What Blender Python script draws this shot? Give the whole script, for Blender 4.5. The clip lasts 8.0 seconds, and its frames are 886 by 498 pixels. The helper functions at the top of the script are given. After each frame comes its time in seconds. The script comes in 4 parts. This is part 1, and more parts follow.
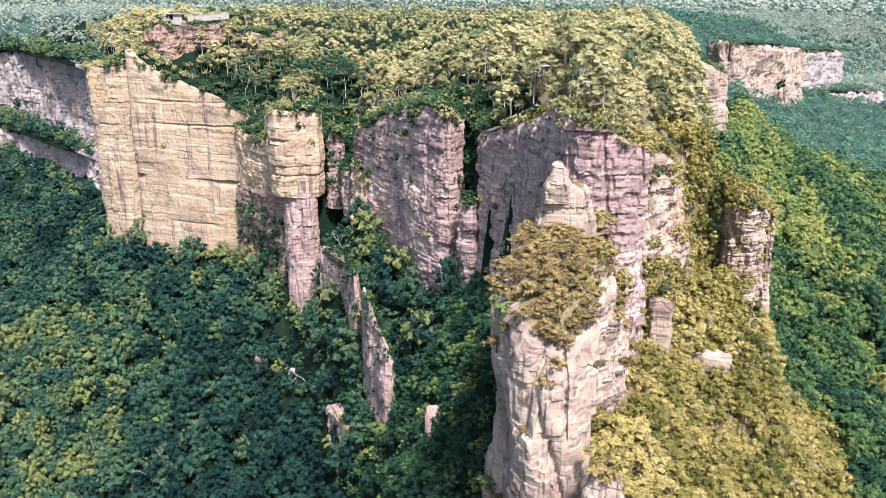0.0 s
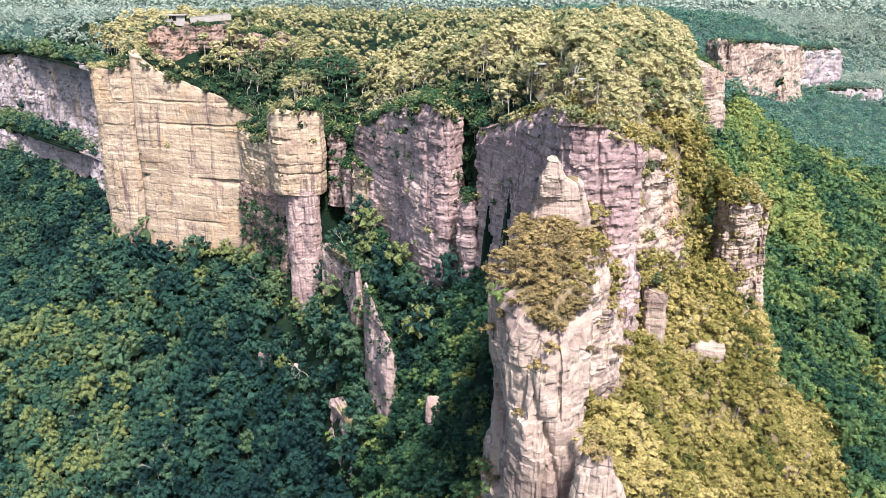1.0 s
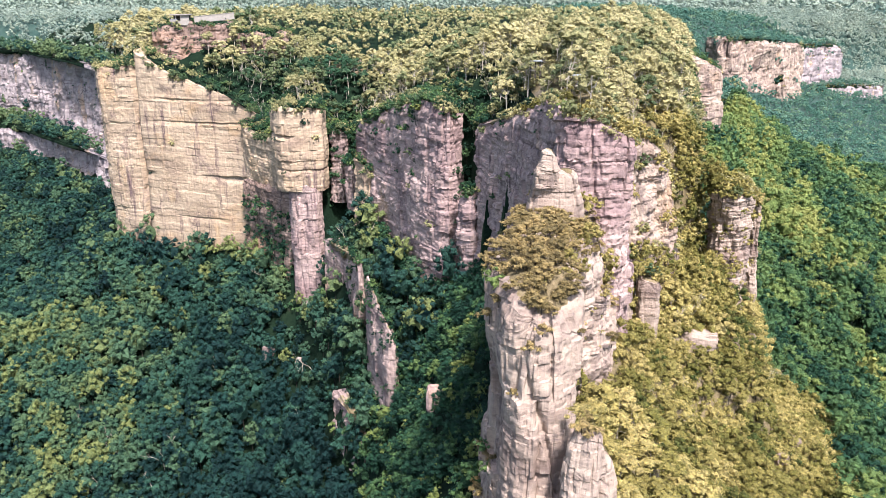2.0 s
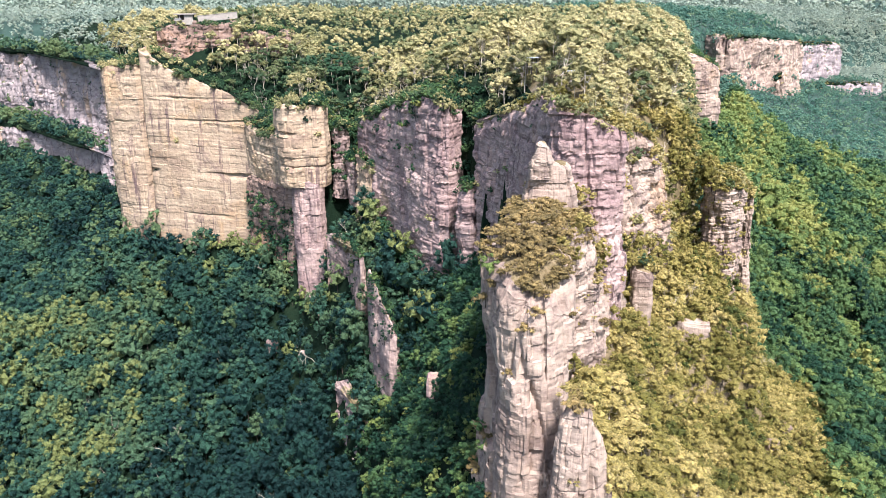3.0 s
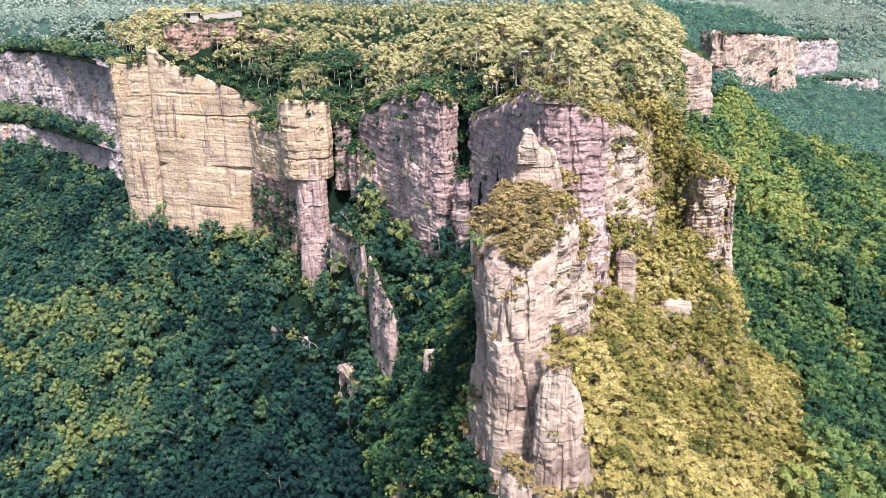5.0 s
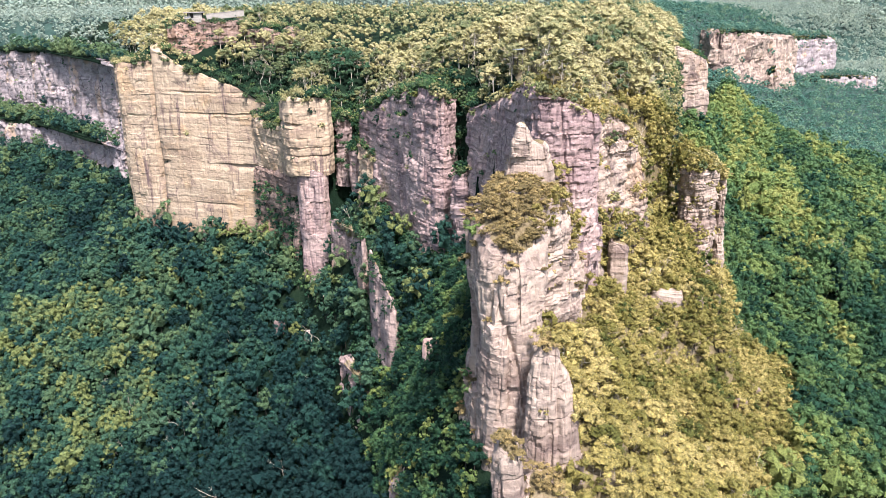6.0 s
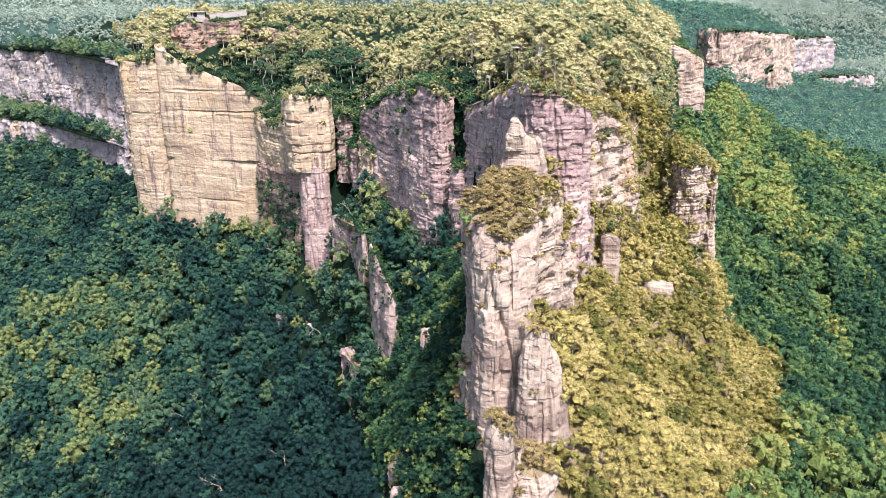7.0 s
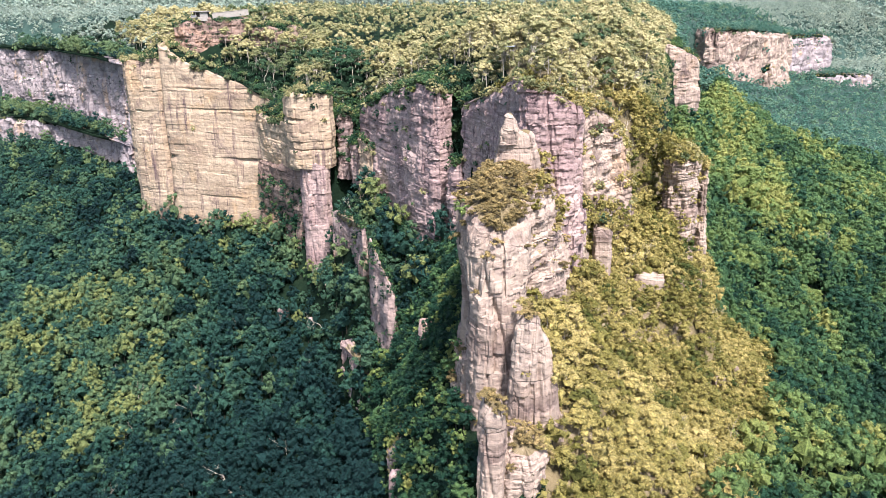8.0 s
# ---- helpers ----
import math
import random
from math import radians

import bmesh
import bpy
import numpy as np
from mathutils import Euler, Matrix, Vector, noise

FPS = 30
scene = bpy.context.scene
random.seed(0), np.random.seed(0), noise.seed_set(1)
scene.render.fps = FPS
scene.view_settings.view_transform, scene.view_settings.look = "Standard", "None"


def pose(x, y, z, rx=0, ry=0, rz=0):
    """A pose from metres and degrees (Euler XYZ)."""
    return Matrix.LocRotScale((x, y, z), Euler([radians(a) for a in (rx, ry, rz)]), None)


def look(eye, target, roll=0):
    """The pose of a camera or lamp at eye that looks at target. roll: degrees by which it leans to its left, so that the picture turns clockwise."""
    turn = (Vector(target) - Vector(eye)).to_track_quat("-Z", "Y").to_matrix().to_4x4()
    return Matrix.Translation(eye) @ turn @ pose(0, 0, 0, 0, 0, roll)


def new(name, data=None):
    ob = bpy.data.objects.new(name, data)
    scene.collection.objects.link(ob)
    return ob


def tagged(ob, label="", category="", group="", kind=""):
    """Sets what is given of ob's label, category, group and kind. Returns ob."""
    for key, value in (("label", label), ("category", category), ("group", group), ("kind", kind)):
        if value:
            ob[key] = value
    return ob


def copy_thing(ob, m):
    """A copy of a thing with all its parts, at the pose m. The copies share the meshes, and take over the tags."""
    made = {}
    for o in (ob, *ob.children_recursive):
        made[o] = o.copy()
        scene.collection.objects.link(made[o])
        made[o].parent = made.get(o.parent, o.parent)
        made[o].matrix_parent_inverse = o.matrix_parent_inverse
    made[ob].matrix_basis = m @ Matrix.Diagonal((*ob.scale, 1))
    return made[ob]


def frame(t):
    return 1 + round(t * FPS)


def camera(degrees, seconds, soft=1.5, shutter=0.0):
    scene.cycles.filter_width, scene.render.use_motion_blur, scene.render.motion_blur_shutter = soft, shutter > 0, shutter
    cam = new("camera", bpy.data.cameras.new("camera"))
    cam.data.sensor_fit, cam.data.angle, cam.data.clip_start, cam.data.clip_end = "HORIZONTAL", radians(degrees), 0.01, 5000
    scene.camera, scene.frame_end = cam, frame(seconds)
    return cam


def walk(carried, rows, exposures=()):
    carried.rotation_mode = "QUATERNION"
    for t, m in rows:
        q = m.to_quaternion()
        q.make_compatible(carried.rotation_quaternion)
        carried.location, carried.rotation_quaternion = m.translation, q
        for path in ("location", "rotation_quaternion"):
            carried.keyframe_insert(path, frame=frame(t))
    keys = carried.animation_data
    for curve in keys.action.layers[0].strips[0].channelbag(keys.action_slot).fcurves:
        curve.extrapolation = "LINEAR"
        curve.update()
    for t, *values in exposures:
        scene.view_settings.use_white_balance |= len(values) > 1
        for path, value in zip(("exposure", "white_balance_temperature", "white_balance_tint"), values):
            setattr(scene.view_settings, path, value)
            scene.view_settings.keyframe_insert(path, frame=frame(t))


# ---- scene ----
cam = camera(59.7, 8.0, soft=0.5)
PATH = [
    (0, (0.043, -0.145, 199.683), (0.037, 1.762, 199.08), 0.2),
    (0.5, (0.292, -2.65, 199.705), (0.284, -0.743, 199.103), 0.0),
    (1, (0.589, -5.447, 199.69), (0.579, -3.54, 199.087), -0.1),
    (1.5, (0.997, -8.369, 199.678), (0.984, -6.463, 199.074), -0.2),
    (3, (2.145, -18.084, 199.538), (2.124, -16.178, 198.93), -0.5),
    (3.5, (2.616, -21.487, 199.506), (2.593, -19.582, 198.897), -0.6),
    (4, (3.124, -25.115, 199.471), (3.099, -23.21, 198.861), -0.7),
    (4.5, (3.654, -28.404, 199.411), (3.628, -26.5, 198.8), -0.7),
    (6, (5.532, -39.286, 199.171), (5.5, -37.382, 198.558), -0.9),
    (6.5, (6.183, -43.123, 199.155), (6.149, -41.219, 198.542), -0.9),
    (7, (6.768, -47.008, 199.278), (6.733, -45.105, 198.664), -0.9),
    (7.5, (7.284, -50.838, 199.323), (7.248, -48.935, 198.708), -0.9),
    (8, (7.825, -54.779, 199.389), (7.789, -52.876, 198.774), -0.9),
]
walk(cam, [(t, look(eye, target, roll)) for t, eye, target, roll in PATH], exposures=((0, 1.43, 6180, 15), (8, 1.43, 6180, 15)))

# ---- light ----
SUN_AZ, SUN_EL = (0.34, -0.94), 57.0
world = bpy.data.worlds.new("world")
scene.world = world
world.use_nodes = True
wn, wl = world.node_tree.nodes, world.node_tree.links
sky = wn.new("ShaderNodeTexSky")
sky.sky_type = "NISHITA"
sky.sun_disc = False
sky.sun_elevation = radians(SUN_EL)
sky.sun_rotation = math.atan2(SUN_AZ[0], SUN_AZ[1])
sky.air_density, sky.dust_density, sky.ozone_density = 1.0, 3.5, 1.0
wn["Background"].inputs[1].default_value = 0.1
wl.new(sky.outputs[0], wn["Background"].inputs[0])
sun = new("sun", bpy.data.lights.new("sun", "SUN"))
sun.data.energy, sun.data.angle, sun.data.color = 3.9, radians(5.0), (1.0, 0.9, 0.83)
sun.matrix_world = look((SUN_AZ[0] * 300, SUN_AZ[1] * 300, 300 * math.tan(radians(SUN_EL))), (0, 0, 0))


# ---- materials ----
def rgb(c):
    return (c[0], c[1], c[2], 1.0)


class Mat:
    """A node material with short ways to add nodes."""

    def __init__(self, name, rough=0.9, spec=0.2):
        self.m = bpy.data.materials.new(name)
        self.m.use_nodes = True
        self.n, self.l = self.m.node_tree.nodes, self.m.node_tree.links
        self.b = self.n["Principled BSDF"]
        self.b.inputs["Roughness"].default_value = rough
        self.b.inputs["Specular IOR Level"].default_value = spec
        self.co = self.n.new("ShaderNodeTexCoord").outputs["Object"]

    def noise(self, scale, detail=4.0, rough=0.6, distort=0.0):
        mp = self.n.new("ShaderNodeMapping")
        mp.inputs["Scale"].default_value = scale
        self.l.new(self.co, mp.inputs["Vector"])
        t = self.n.new("ShaderNodeTexNoise")
        t.inputs["Scale"].default_value = 1.0
        t.inputs["Detail"].default_value = detail
        t.inputs["Roughness"].default_value = rough
        t.inputs["Distortion"].default_value = distort
        self.l.new(mp.outputs[0], t.inputs["Vector"])
        return t.outputs["Fac"]

    def cells(self, scale, bend):
        """Distance to the edges of wavering cells."""
        mp = self.n.new("ShaderNodeMapping")
        mp.inputs["Scale"].default_value = scale
        self.l.new(self.co, mp.inputs["Vector"])
        w = self.n.new("ShaderNodeTexNoise")
        w.inputs["Scale"].default_value, w.inputs["Detail"].default_value = 1.3, 5.0
        self.l.new(mp.outputs[0], w.inputs["Vector"])
        v = self.n.new("ShaderNodeVectorMath")
        v.operation = "MULTIPLY_ADD"
        v.inputs[1].default_value = (bend, bend, bend * 0.4)
        self.l.new(w.outputs["Color"], v.inputs[0])
        self.l.new(mp.outputs[0], v.inputs[2])
        t = self.n.new("ShaderNodeTexVoronoi")
        t.feature = "DISTANCE_TO_EDGE"
        t.inputs["Scale"].default_value = 1.0
        self.l.new(v.outputs[0], t.inputs["Vector"])
        return t.outputs["Distance"]

    def ramp(self, fac, stops):
        r = self.n.new("ShaderNodeValToRGB")
        e = r.color_ramp.elements
        while len(e) < len(stops):
            e.new(0.5)
        for k, (p, c) in zip(e, stops):
            k.position, k.color = p, rgb(c)
        self.l.new(fac, r.inputs[0])
        return r.outputs[0]

    def step(self, fac, lo, hi):
        r = self.n.new("ShaderNodeMapRange")
        r.interpolation_type = "SMOOTHSTEP"
        r.inputs[1].default_value, r.inputs[2].default_value = lo, hi
        self.l.new(fac, r.inputs[0])
        return r.outputs[0]

    def mix(self, a, b, fac, kind="MIX"):
        x = self.n.new("ShaderNodeMix")
        x.data_type, x.blend_type = "RGBA", kind
        for sock, v in ((x.inputs[0], fac), (x.inputs[6], a), (x.inputs[7], b)):
            if isinstance(v, bpy.types.NodeSocket):
                self.l.new(v, sock)
            else:
                sock.default_value = v if isinstance(v, float) else rgb(v)
        return x.outputs[2]

    def math(self, op, a, b):
        x = self.n.new("ShaderNodeMath")
        x.operation = op
        for sock, v in zip(x.inputs, (a, b)):
            if isinstance(v, bpy.types.NodeSocket):
                self.l.new(v, sock)
            else:
                sock.default_value = v
        return x.outputs[0]

    def bump(self, height, strength, dist):
        x = self.n.new("ShaderNodeBump")
        x.inputs["Strength"].default_value, x.inputs["Distance"].default_value = strength, dist
        self.l.new(height, x.inputs["Height"])
        self.l.new(x.outputs[0], self.b.inputs["Normal"])

    def color(self, c):
        if isinstance(c, bpy.types.NodeSocket):
            self.l.new(c, self.b.inputs["Base Color"])
        else:
            self.b.inputs["Base Color"].default_value = rgb(c)
        return self.m


def sandstone(name, pale, mid, dark, iron, stain, iron_at, fine=1.0, seams=0.7, flat=0.03, rain=0.7, blot=0.8, relief=0.9, crack=0.8, grime=0.35):
    """Bedded sandstone: broad tones, thin beds, water streaks, iron patches, grime, broken joints, lichen."""
    m = Mat(name, 0.92, 0.15)
    broad = m.noise((0.03, 0.03, 0.055), 4, 0.6, 0.6)
    c = m.ramp(broad, [(0.3, dark), (0.44, mid), (0.56, pale), (0.7, mid)])
    beds = m.noise((flat, flat, 0.75 * fine), 5, 0.7)
    c = m.mix(c, m.ramp(beds, [(0.34, (0.62, 0.58, 0.58)), (0.46, (0.97, 0.95, 0.94)), (0.58, (1.1, 1.09, 1.07)), (0.7, (0.9, 0.86, 0.83))]), 0.75, "MULTIPLY")
    patch = m.step(m.noise((0.035, 0.035, 0.03), 4, 0.65, 0.5), iron_at, iron_at + 0.12)
    c = m.mix(c, iron, m.math("MULTIPLY", patch, 0.75))
    dirt = m.step(m.noise((0.07, 0.07, 0.05), 6, 0.7, 1.0), 0.54, 0.66)
    c = m.mix(c, stain, m.math("MULTIPLY", dirt, grime))
    streak = m.math("MULTIPLY", m.step(m.noise((0.3, 0.3, 0.016), 5, 0.7), 0.52, 0.64), m.step(m.noise((0.05, 0.05, 0.035), 3, 0.6), 0.42, 0.6))
    c = m.mix(c, stain, m.math("MULTIPLY", streak, rain))
    blotch = m.noise((0.22 * fine, 0.22 * fine, 0.35 * fine), 7, 0.72)
    c = m.mix(c, m.ramp(blotch, [(0.3, (0.5, 0.48, 0.5)), (0.47, (0.95, 0.95, 0.95)), (0.7, (1.12, 1.1, 1.06))]), blot, "MULTIPLY")
    seam = m.step(m.noise((flat * 1.7, flat * 1.7, 1.3 * fine), 4, 0.75), 0.36, 0.3)
    c = m.mix(c, (0.09, 0.07, 0.065), m.math("MULTIPLY", seam, seams))
    gap = m.math("MULTIPLY", m.step(m.cells((0.13 * fine, 0.13 * fine, 0.2 * fine), 0.7), 0.03, 0.006), m.step(m.noise((0.06, 0.06, 0.08), 3, 0.6), 0.46, 0.56))
    c = m.mix(c, (0.07, 0.055, 0.055), m.math("MULTIPLY", gap, crack))
    lichen = m.step(m.noise((0.5, 0.5, 0.5), 6, 0.75), 0.6, 0.7)
    c = m.mix(c, (0.42, 0.41, 0.37), m.math("MULTIPLY", lichen, 0.3))
    h = m.math("ADD", m.math("MULTIPLY", beds, 0.8), m.math("ADD", m.noise((0.6, 0.6, 1.0), 8, 0.72), m.math("MULTIPLY", m.noise((1.1, 1.1, 0.12), 3, 0.6), rain)))
    h = m.math("SUBTRACT", h, m.math("MULTIPLY", gap, 0.6))
    m.bump(h, relief, 0.42 / fine)
    return m.color(c)


ROCK_WARM = sandstone("sandstone_warm", (0.42, 0.346, 0.256), (0.37, 0.298, 0.215), (0.275, 0.213, 0.163), (0.43, 0.31, 0.19), (0.13, 0.094, 0.094), 0.52, 1.0, 0.35, 0.016, 0.95, 0.65, 0.35, 0.22, 0.6)
# weathered rock colour, with blue-sky shade of these faces painted in as mauve
ROCK_MAUVE_SHADED = sandstone("sandstone_mauve_shaded", (0.39, 0.308, 0.288), (0.315, 0.239, 0.231), (0.215, 0.157, 0.158), (0.45, 0.315, 0.215), (0.12, 0.084, 0.092), 0.6, 1.0, 0.55, 0.03, 0.95, 0.8, 0.55, 0.4, 0.65)
ROCK_PALE = sandstone("sandstone_pale", (0.375, 0.314, 0.264), (0.318, 0.258, 0.217), (0.205, 0.16, 0.14), (0.37, 0.265, 0.18), (0.125, 0.096, 0.095), 0.56, 0.7, 0.3, 0.13, 0.85, 0.8, 0.6, 0.45, 0.75)
# far sandstone, its grey shifted blue to include distance haze
ROCK_FAR_HAZE = sandstone("sandstone_far_haze", (0.34, 0.305, 0.31), (0.265, 0.24, 0.25), (0.175, 0.162, 0.178), (0.43, 0.31, 0.21), (0.15, 0.13, 0.145), 0.56, 0.6, 0.4, 0.02, 0.9, 0.5, 0.4)
# weathered grey, toned down to hold the shadow on these walls
ROCK_GREY_SHADED = sandstone("sandstone_grey_shaded", (0.36, 0.29, 0.265), (0.285, 0.224, 0.21), (0.185, 0.145, 0.14), (0.4, 0.285, 0.19), (0.12, 0.093, 0.097), 0.58, 1.0, 0.5, 0.03, 0.9, 0.7, 0.5, 0.4, 0.7)
ROCK_BROWN = sandstone("sandstone_brown", (0.3, 0.23, 0.195), (0.24, 0.18, 0.153), (0.155, 0.12, 0.106), (0.31, 0.2, 0.14), (0.095, 0.07, 0.07), 0.55)




def ground_material(name, a, b, c3):
    m = Mat(name, 1.0, 0.05)
    c = m.ramp(m.noise((0.08, 0.08, 0.08), 6, 0.7), [(0.32, a), (0.5, b), (0.68, c3)])
    m.bump(m.noise((0.9, 0.9, 0.9), 5, 0.7), 1.0, 0.5)
    return m.color(c)


# distant canopy ground, air haze mixed into the base colour
FAR_WOODS_HAZE = ground_material("far_woods_haze", (0.02, 0.045, 0.04), (0.035, 0.068, 0.058), (0.06, 0.095, 0.078))
# near-black: shadow under the tree canopy is part of this floor colour
FLOOR_SHADED = ground_material("forest_floor_shaded", (0.005, 0.012, 0.008), (0.008, 0.019, 0.011), (0.014, 0.026, 0.014))
HEATH = ground_material("heath_soil", (0.1, 0.085, 0.05), (0.17, 0.14, 0.08), (0.3, 0.25, 0.18))


def leaf_material(name, stops):
    """Leaves: each tree has its own tint, each leaf clump a slight shift, some light passes through."""
    m = Mat(name, 0.6, 0.2)
    at = m.n.new("ShaderNodeAttribute")
    at.attribute_name = "tint"
    geo = m.n.new("ShaderNodeNewGeometry")
    obj = m.n.new("ShaderNodeObjectInfo")
    f = m.math("ADD", at.outputs["Fac"], m.math("MULTIPLY", m.math("SUBTRACT", geo.outputs["Random Per Island"], 0.5), 0.07))
    f = m.math("ADD", f, m.math("MULTIPLY", m.math("SUBTRACT", obj.outputs["Random"], 0.5), 0.35))
    c = m.ramp(f, stops)
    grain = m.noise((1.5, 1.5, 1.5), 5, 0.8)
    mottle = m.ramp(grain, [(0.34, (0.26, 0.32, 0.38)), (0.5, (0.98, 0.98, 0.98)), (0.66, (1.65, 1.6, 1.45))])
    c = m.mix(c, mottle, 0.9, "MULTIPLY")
    m.bump(grain, 1.0, 0.7)
    m.color(c)
    tr = m.n.new("ShaderNodeBsdfTranslucent")
    m.l.new(c, tr.inputs[0])
    mx = m.n.new("ShaderNodeMixShader")
    mx.inputs[0].default_value = 0.22
    m.l.new(m.b.outputs[0], mx.inputs[1])
    m.l.new(tr.outputs[0], mx.inputs[2])
    m.l.new(mx.outputs[0], m.n["Material Output"].inputs[0])
    return m.m


# rainforest green, darkened and blued to carry valley shade and haze
LEAF_VALLEY = leaf_material("leaves_rainforest_shade", [(0.0, (0.004, 0.02, 0.023)), (0.35, (0.01, 0.044, 0.041)), (0.6, (0.032, 0.095, 0.067)), (0.8, (0.09, 0.16, 0.08)), (1.0, (0.19, 0.235, 0.085))])
# lighter leaf copy: sunlight of the eastern side put into its greens
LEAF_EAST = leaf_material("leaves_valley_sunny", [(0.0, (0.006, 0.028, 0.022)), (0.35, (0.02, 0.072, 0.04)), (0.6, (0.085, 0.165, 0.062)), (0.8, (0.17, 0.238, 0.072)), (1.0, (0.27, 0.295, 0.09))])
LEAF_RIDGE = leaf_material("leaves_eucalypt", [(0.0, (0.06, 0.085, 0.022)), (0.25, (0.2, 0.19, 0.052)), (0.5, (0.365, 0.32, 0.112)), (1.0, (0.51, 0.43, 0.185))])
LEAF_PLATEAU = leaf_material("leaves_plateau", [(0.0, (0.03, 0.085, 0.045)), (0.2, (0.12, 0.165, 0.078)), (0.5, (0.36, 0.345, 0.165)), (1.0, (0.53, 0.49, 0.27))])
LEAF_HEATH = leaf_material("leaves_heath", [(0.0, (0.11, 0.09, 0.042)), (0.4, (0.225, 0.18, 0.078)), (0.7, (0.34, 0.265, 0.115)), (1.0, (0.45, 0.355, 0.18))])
# far leaves: pale blue-green has distance haze painted into it
LEAF_SLOPE_HAZE = leaf_material("leaves_slope_haze", [(0.0, (0.035, 0.11, 0.09)), (0.35, (0.075, 0.175, 0.132)), (0.6, (0.16, 0.265, 0.165)), (1.0, (0.28, 0.36, 0.185))])
LEAF_FAR_HAZE = leaf_material("leaves_far_haze", [(0.0, (0.15, 0.21, 0.18)), (0.4, (0.21, 0.29, 0.245)), (0.7, (0.285, 0.36, 0.295)), (1.0, (0.37, 0.42, 0.33))])




def plain(name, base, vary, rough=0.8, scale=1.0, spec=0.3):
    m = Mat(name, rough, spec)
    c = m.ramp(m.noise((scale, scale, scale), 5, 0.65), [(0.3, base), (0.7, vary)])
    m.bump(m.noise((scale * 6, scale * 6, scale * 6), 3, 0.6), 0.3, 0.05)
    return m.color(c)


BARK = plain("pale_bark", (0.42, 0.38, 0.32), (0.6, 0.56, 0.48), 0.8, 1.2)
BARK_DARK = plain("dark_bark", (0.03, 0.026, 0.022), (0.07, 0.06, 0.05), 0.9, 1.2)
DEADWOOD = plain("dead_wood", (0.36, 0.32, 0.27), (0.5, 0.46, 0.39), 0.8, 1.5)
CONCRETE = plain("concrete", (0.25, 0.24, 0.215), (0.34, 0.325, 0.3), 0.85, 0.6)
STEEL = plain("grey_steel", (0.14, 0.15, 0.16), (0.2, 0.21, 0.22), 0.5, 2.0)
# dark timber of the posts; also the painted shade inside the shelter
SHADE = plain("dark_timber_and_shade", (0.05, 0.045, 0.04), (0.09, 0.08, 0.07), 0.8, 1.0)
ROOF = plain("blue_grey_roofing", (0.24, 0.29, 0.33), (0.32, 0.37, 0.41), 0.55, 0.5)


# ---- mesh helpers ----
def lattice(ix, iy, iz, seed):
    ix, iy, iz = np.asarray(ix, np.int64), np.asarray(iy, np.int64), np.asarray(iz, np.int64)
    h = (ix * 374761393 + iy * 668265263 + iz * 2147483647 + seed * 1274126177) & 0xFFFFFFFF
    h = ((h ^ (h >> 13)) * 1274126177) & 0xFFFFFFFF
    h = ((h ^ (h >> 16)) * 2246822519) & 0xFFFFFFFF
    return ((h ^ (h >> 15)) & 0xFFFFFF) / float(0xFFFFFF) * 2 - 1


def vnoise(x, y, z, seed=0):
    """Smooth value noise, -1 to 1, on arrays."""
    x, y, z = np.broadcast_arrays(np.asarray(x, float), np.asarray(y, float), np.asarray(z, float))
    fx, fy, fz = np.floor(x), np.floor(y), np.floor(z)
    ix, iy, iz = fx.astype(np.int64), fy.astype(np.int64), fz.astype(np.int64)
    u, v, w = x - fx, y - fy, z - fz
    u, v, w = u * u * (3 - 2 * u), v * v * (3 - 2 * v), w * w * (3 - 2 * w)
    out = 0
    for a in (0, 1):
        for b in (0, 1):
            for c in (0, 1):
                out = out + lattice(ix + a, iy + b, iz + c, seed) * (u if a else 1 - u) * (v if b else 1 - v) * (w if c else 1 - w)
    return out


def fbm(x, y, z, seed=0, octaves=3):
    return sum(vnoise(x * 2 ** k, y * 2 ** k, z * 2 ** k, seed + k) * 0.5 ** k for k in range(octaves))


def ease(x, a, b):
    t = np.clip((x - a) / (b - a), 0, 1)
    return t * t * (3 - 2 * t)


def mesh_from(name, verts, faces, mats, index=None, smooth=False, tint=None):
    """One mesh of quads or triangles (faces: n x 4 or n x 3) from arrays."""
    me = bpy.data.meshes.new(name)
    verts, faces = np.asarray(verts, np.float32), np.asarray(faces, np.int32)
    k = faces.shape[1]
    me.vertices.add(len(verts))
    me.vertices.foreach_set("co", verts.ravel())
    me.loops.add(faces.size)
    me.loops.foreach_set("vertex_index", faces.ravel())
    me.polygons.add(len(faces))
    me.polygons.foreach_set("loop_start", np.arange(len(faces), dtype=np.int32) * k)
    for m in mats:
        me.materials.append(m)
    if index is not None:
        me.polygons.foreach_set("material_index", np.asarray(index, np.int32))
    me.polygons.foreach_set("use_smooth", np.full(len(faces), smooth))
    if tint is not None:
        a = me.attributes.new("tint", "FLOAT", "FACE")
        a.data.foreach_set("value", np.asarray(tint, np.float32))
    me.update(calc_edges=True)
    me.validate()
    return me


def inside(poly, x, y):
    """Which points lie in the polygon."""
    hit = np.zeros(np.shape(x), bool)
    n = len(poly)
    for i in range(n):
        (x1, y1), (x2, y2) = poly[i][:2], poly[(i + 1) % n][:2]
        if y1 != y2:
            hit ^= ((y1 > y) != (y2 > y)) & (x < (x2 - x1) * (y - y1) / (y2 - y1) + x1)
    return hit


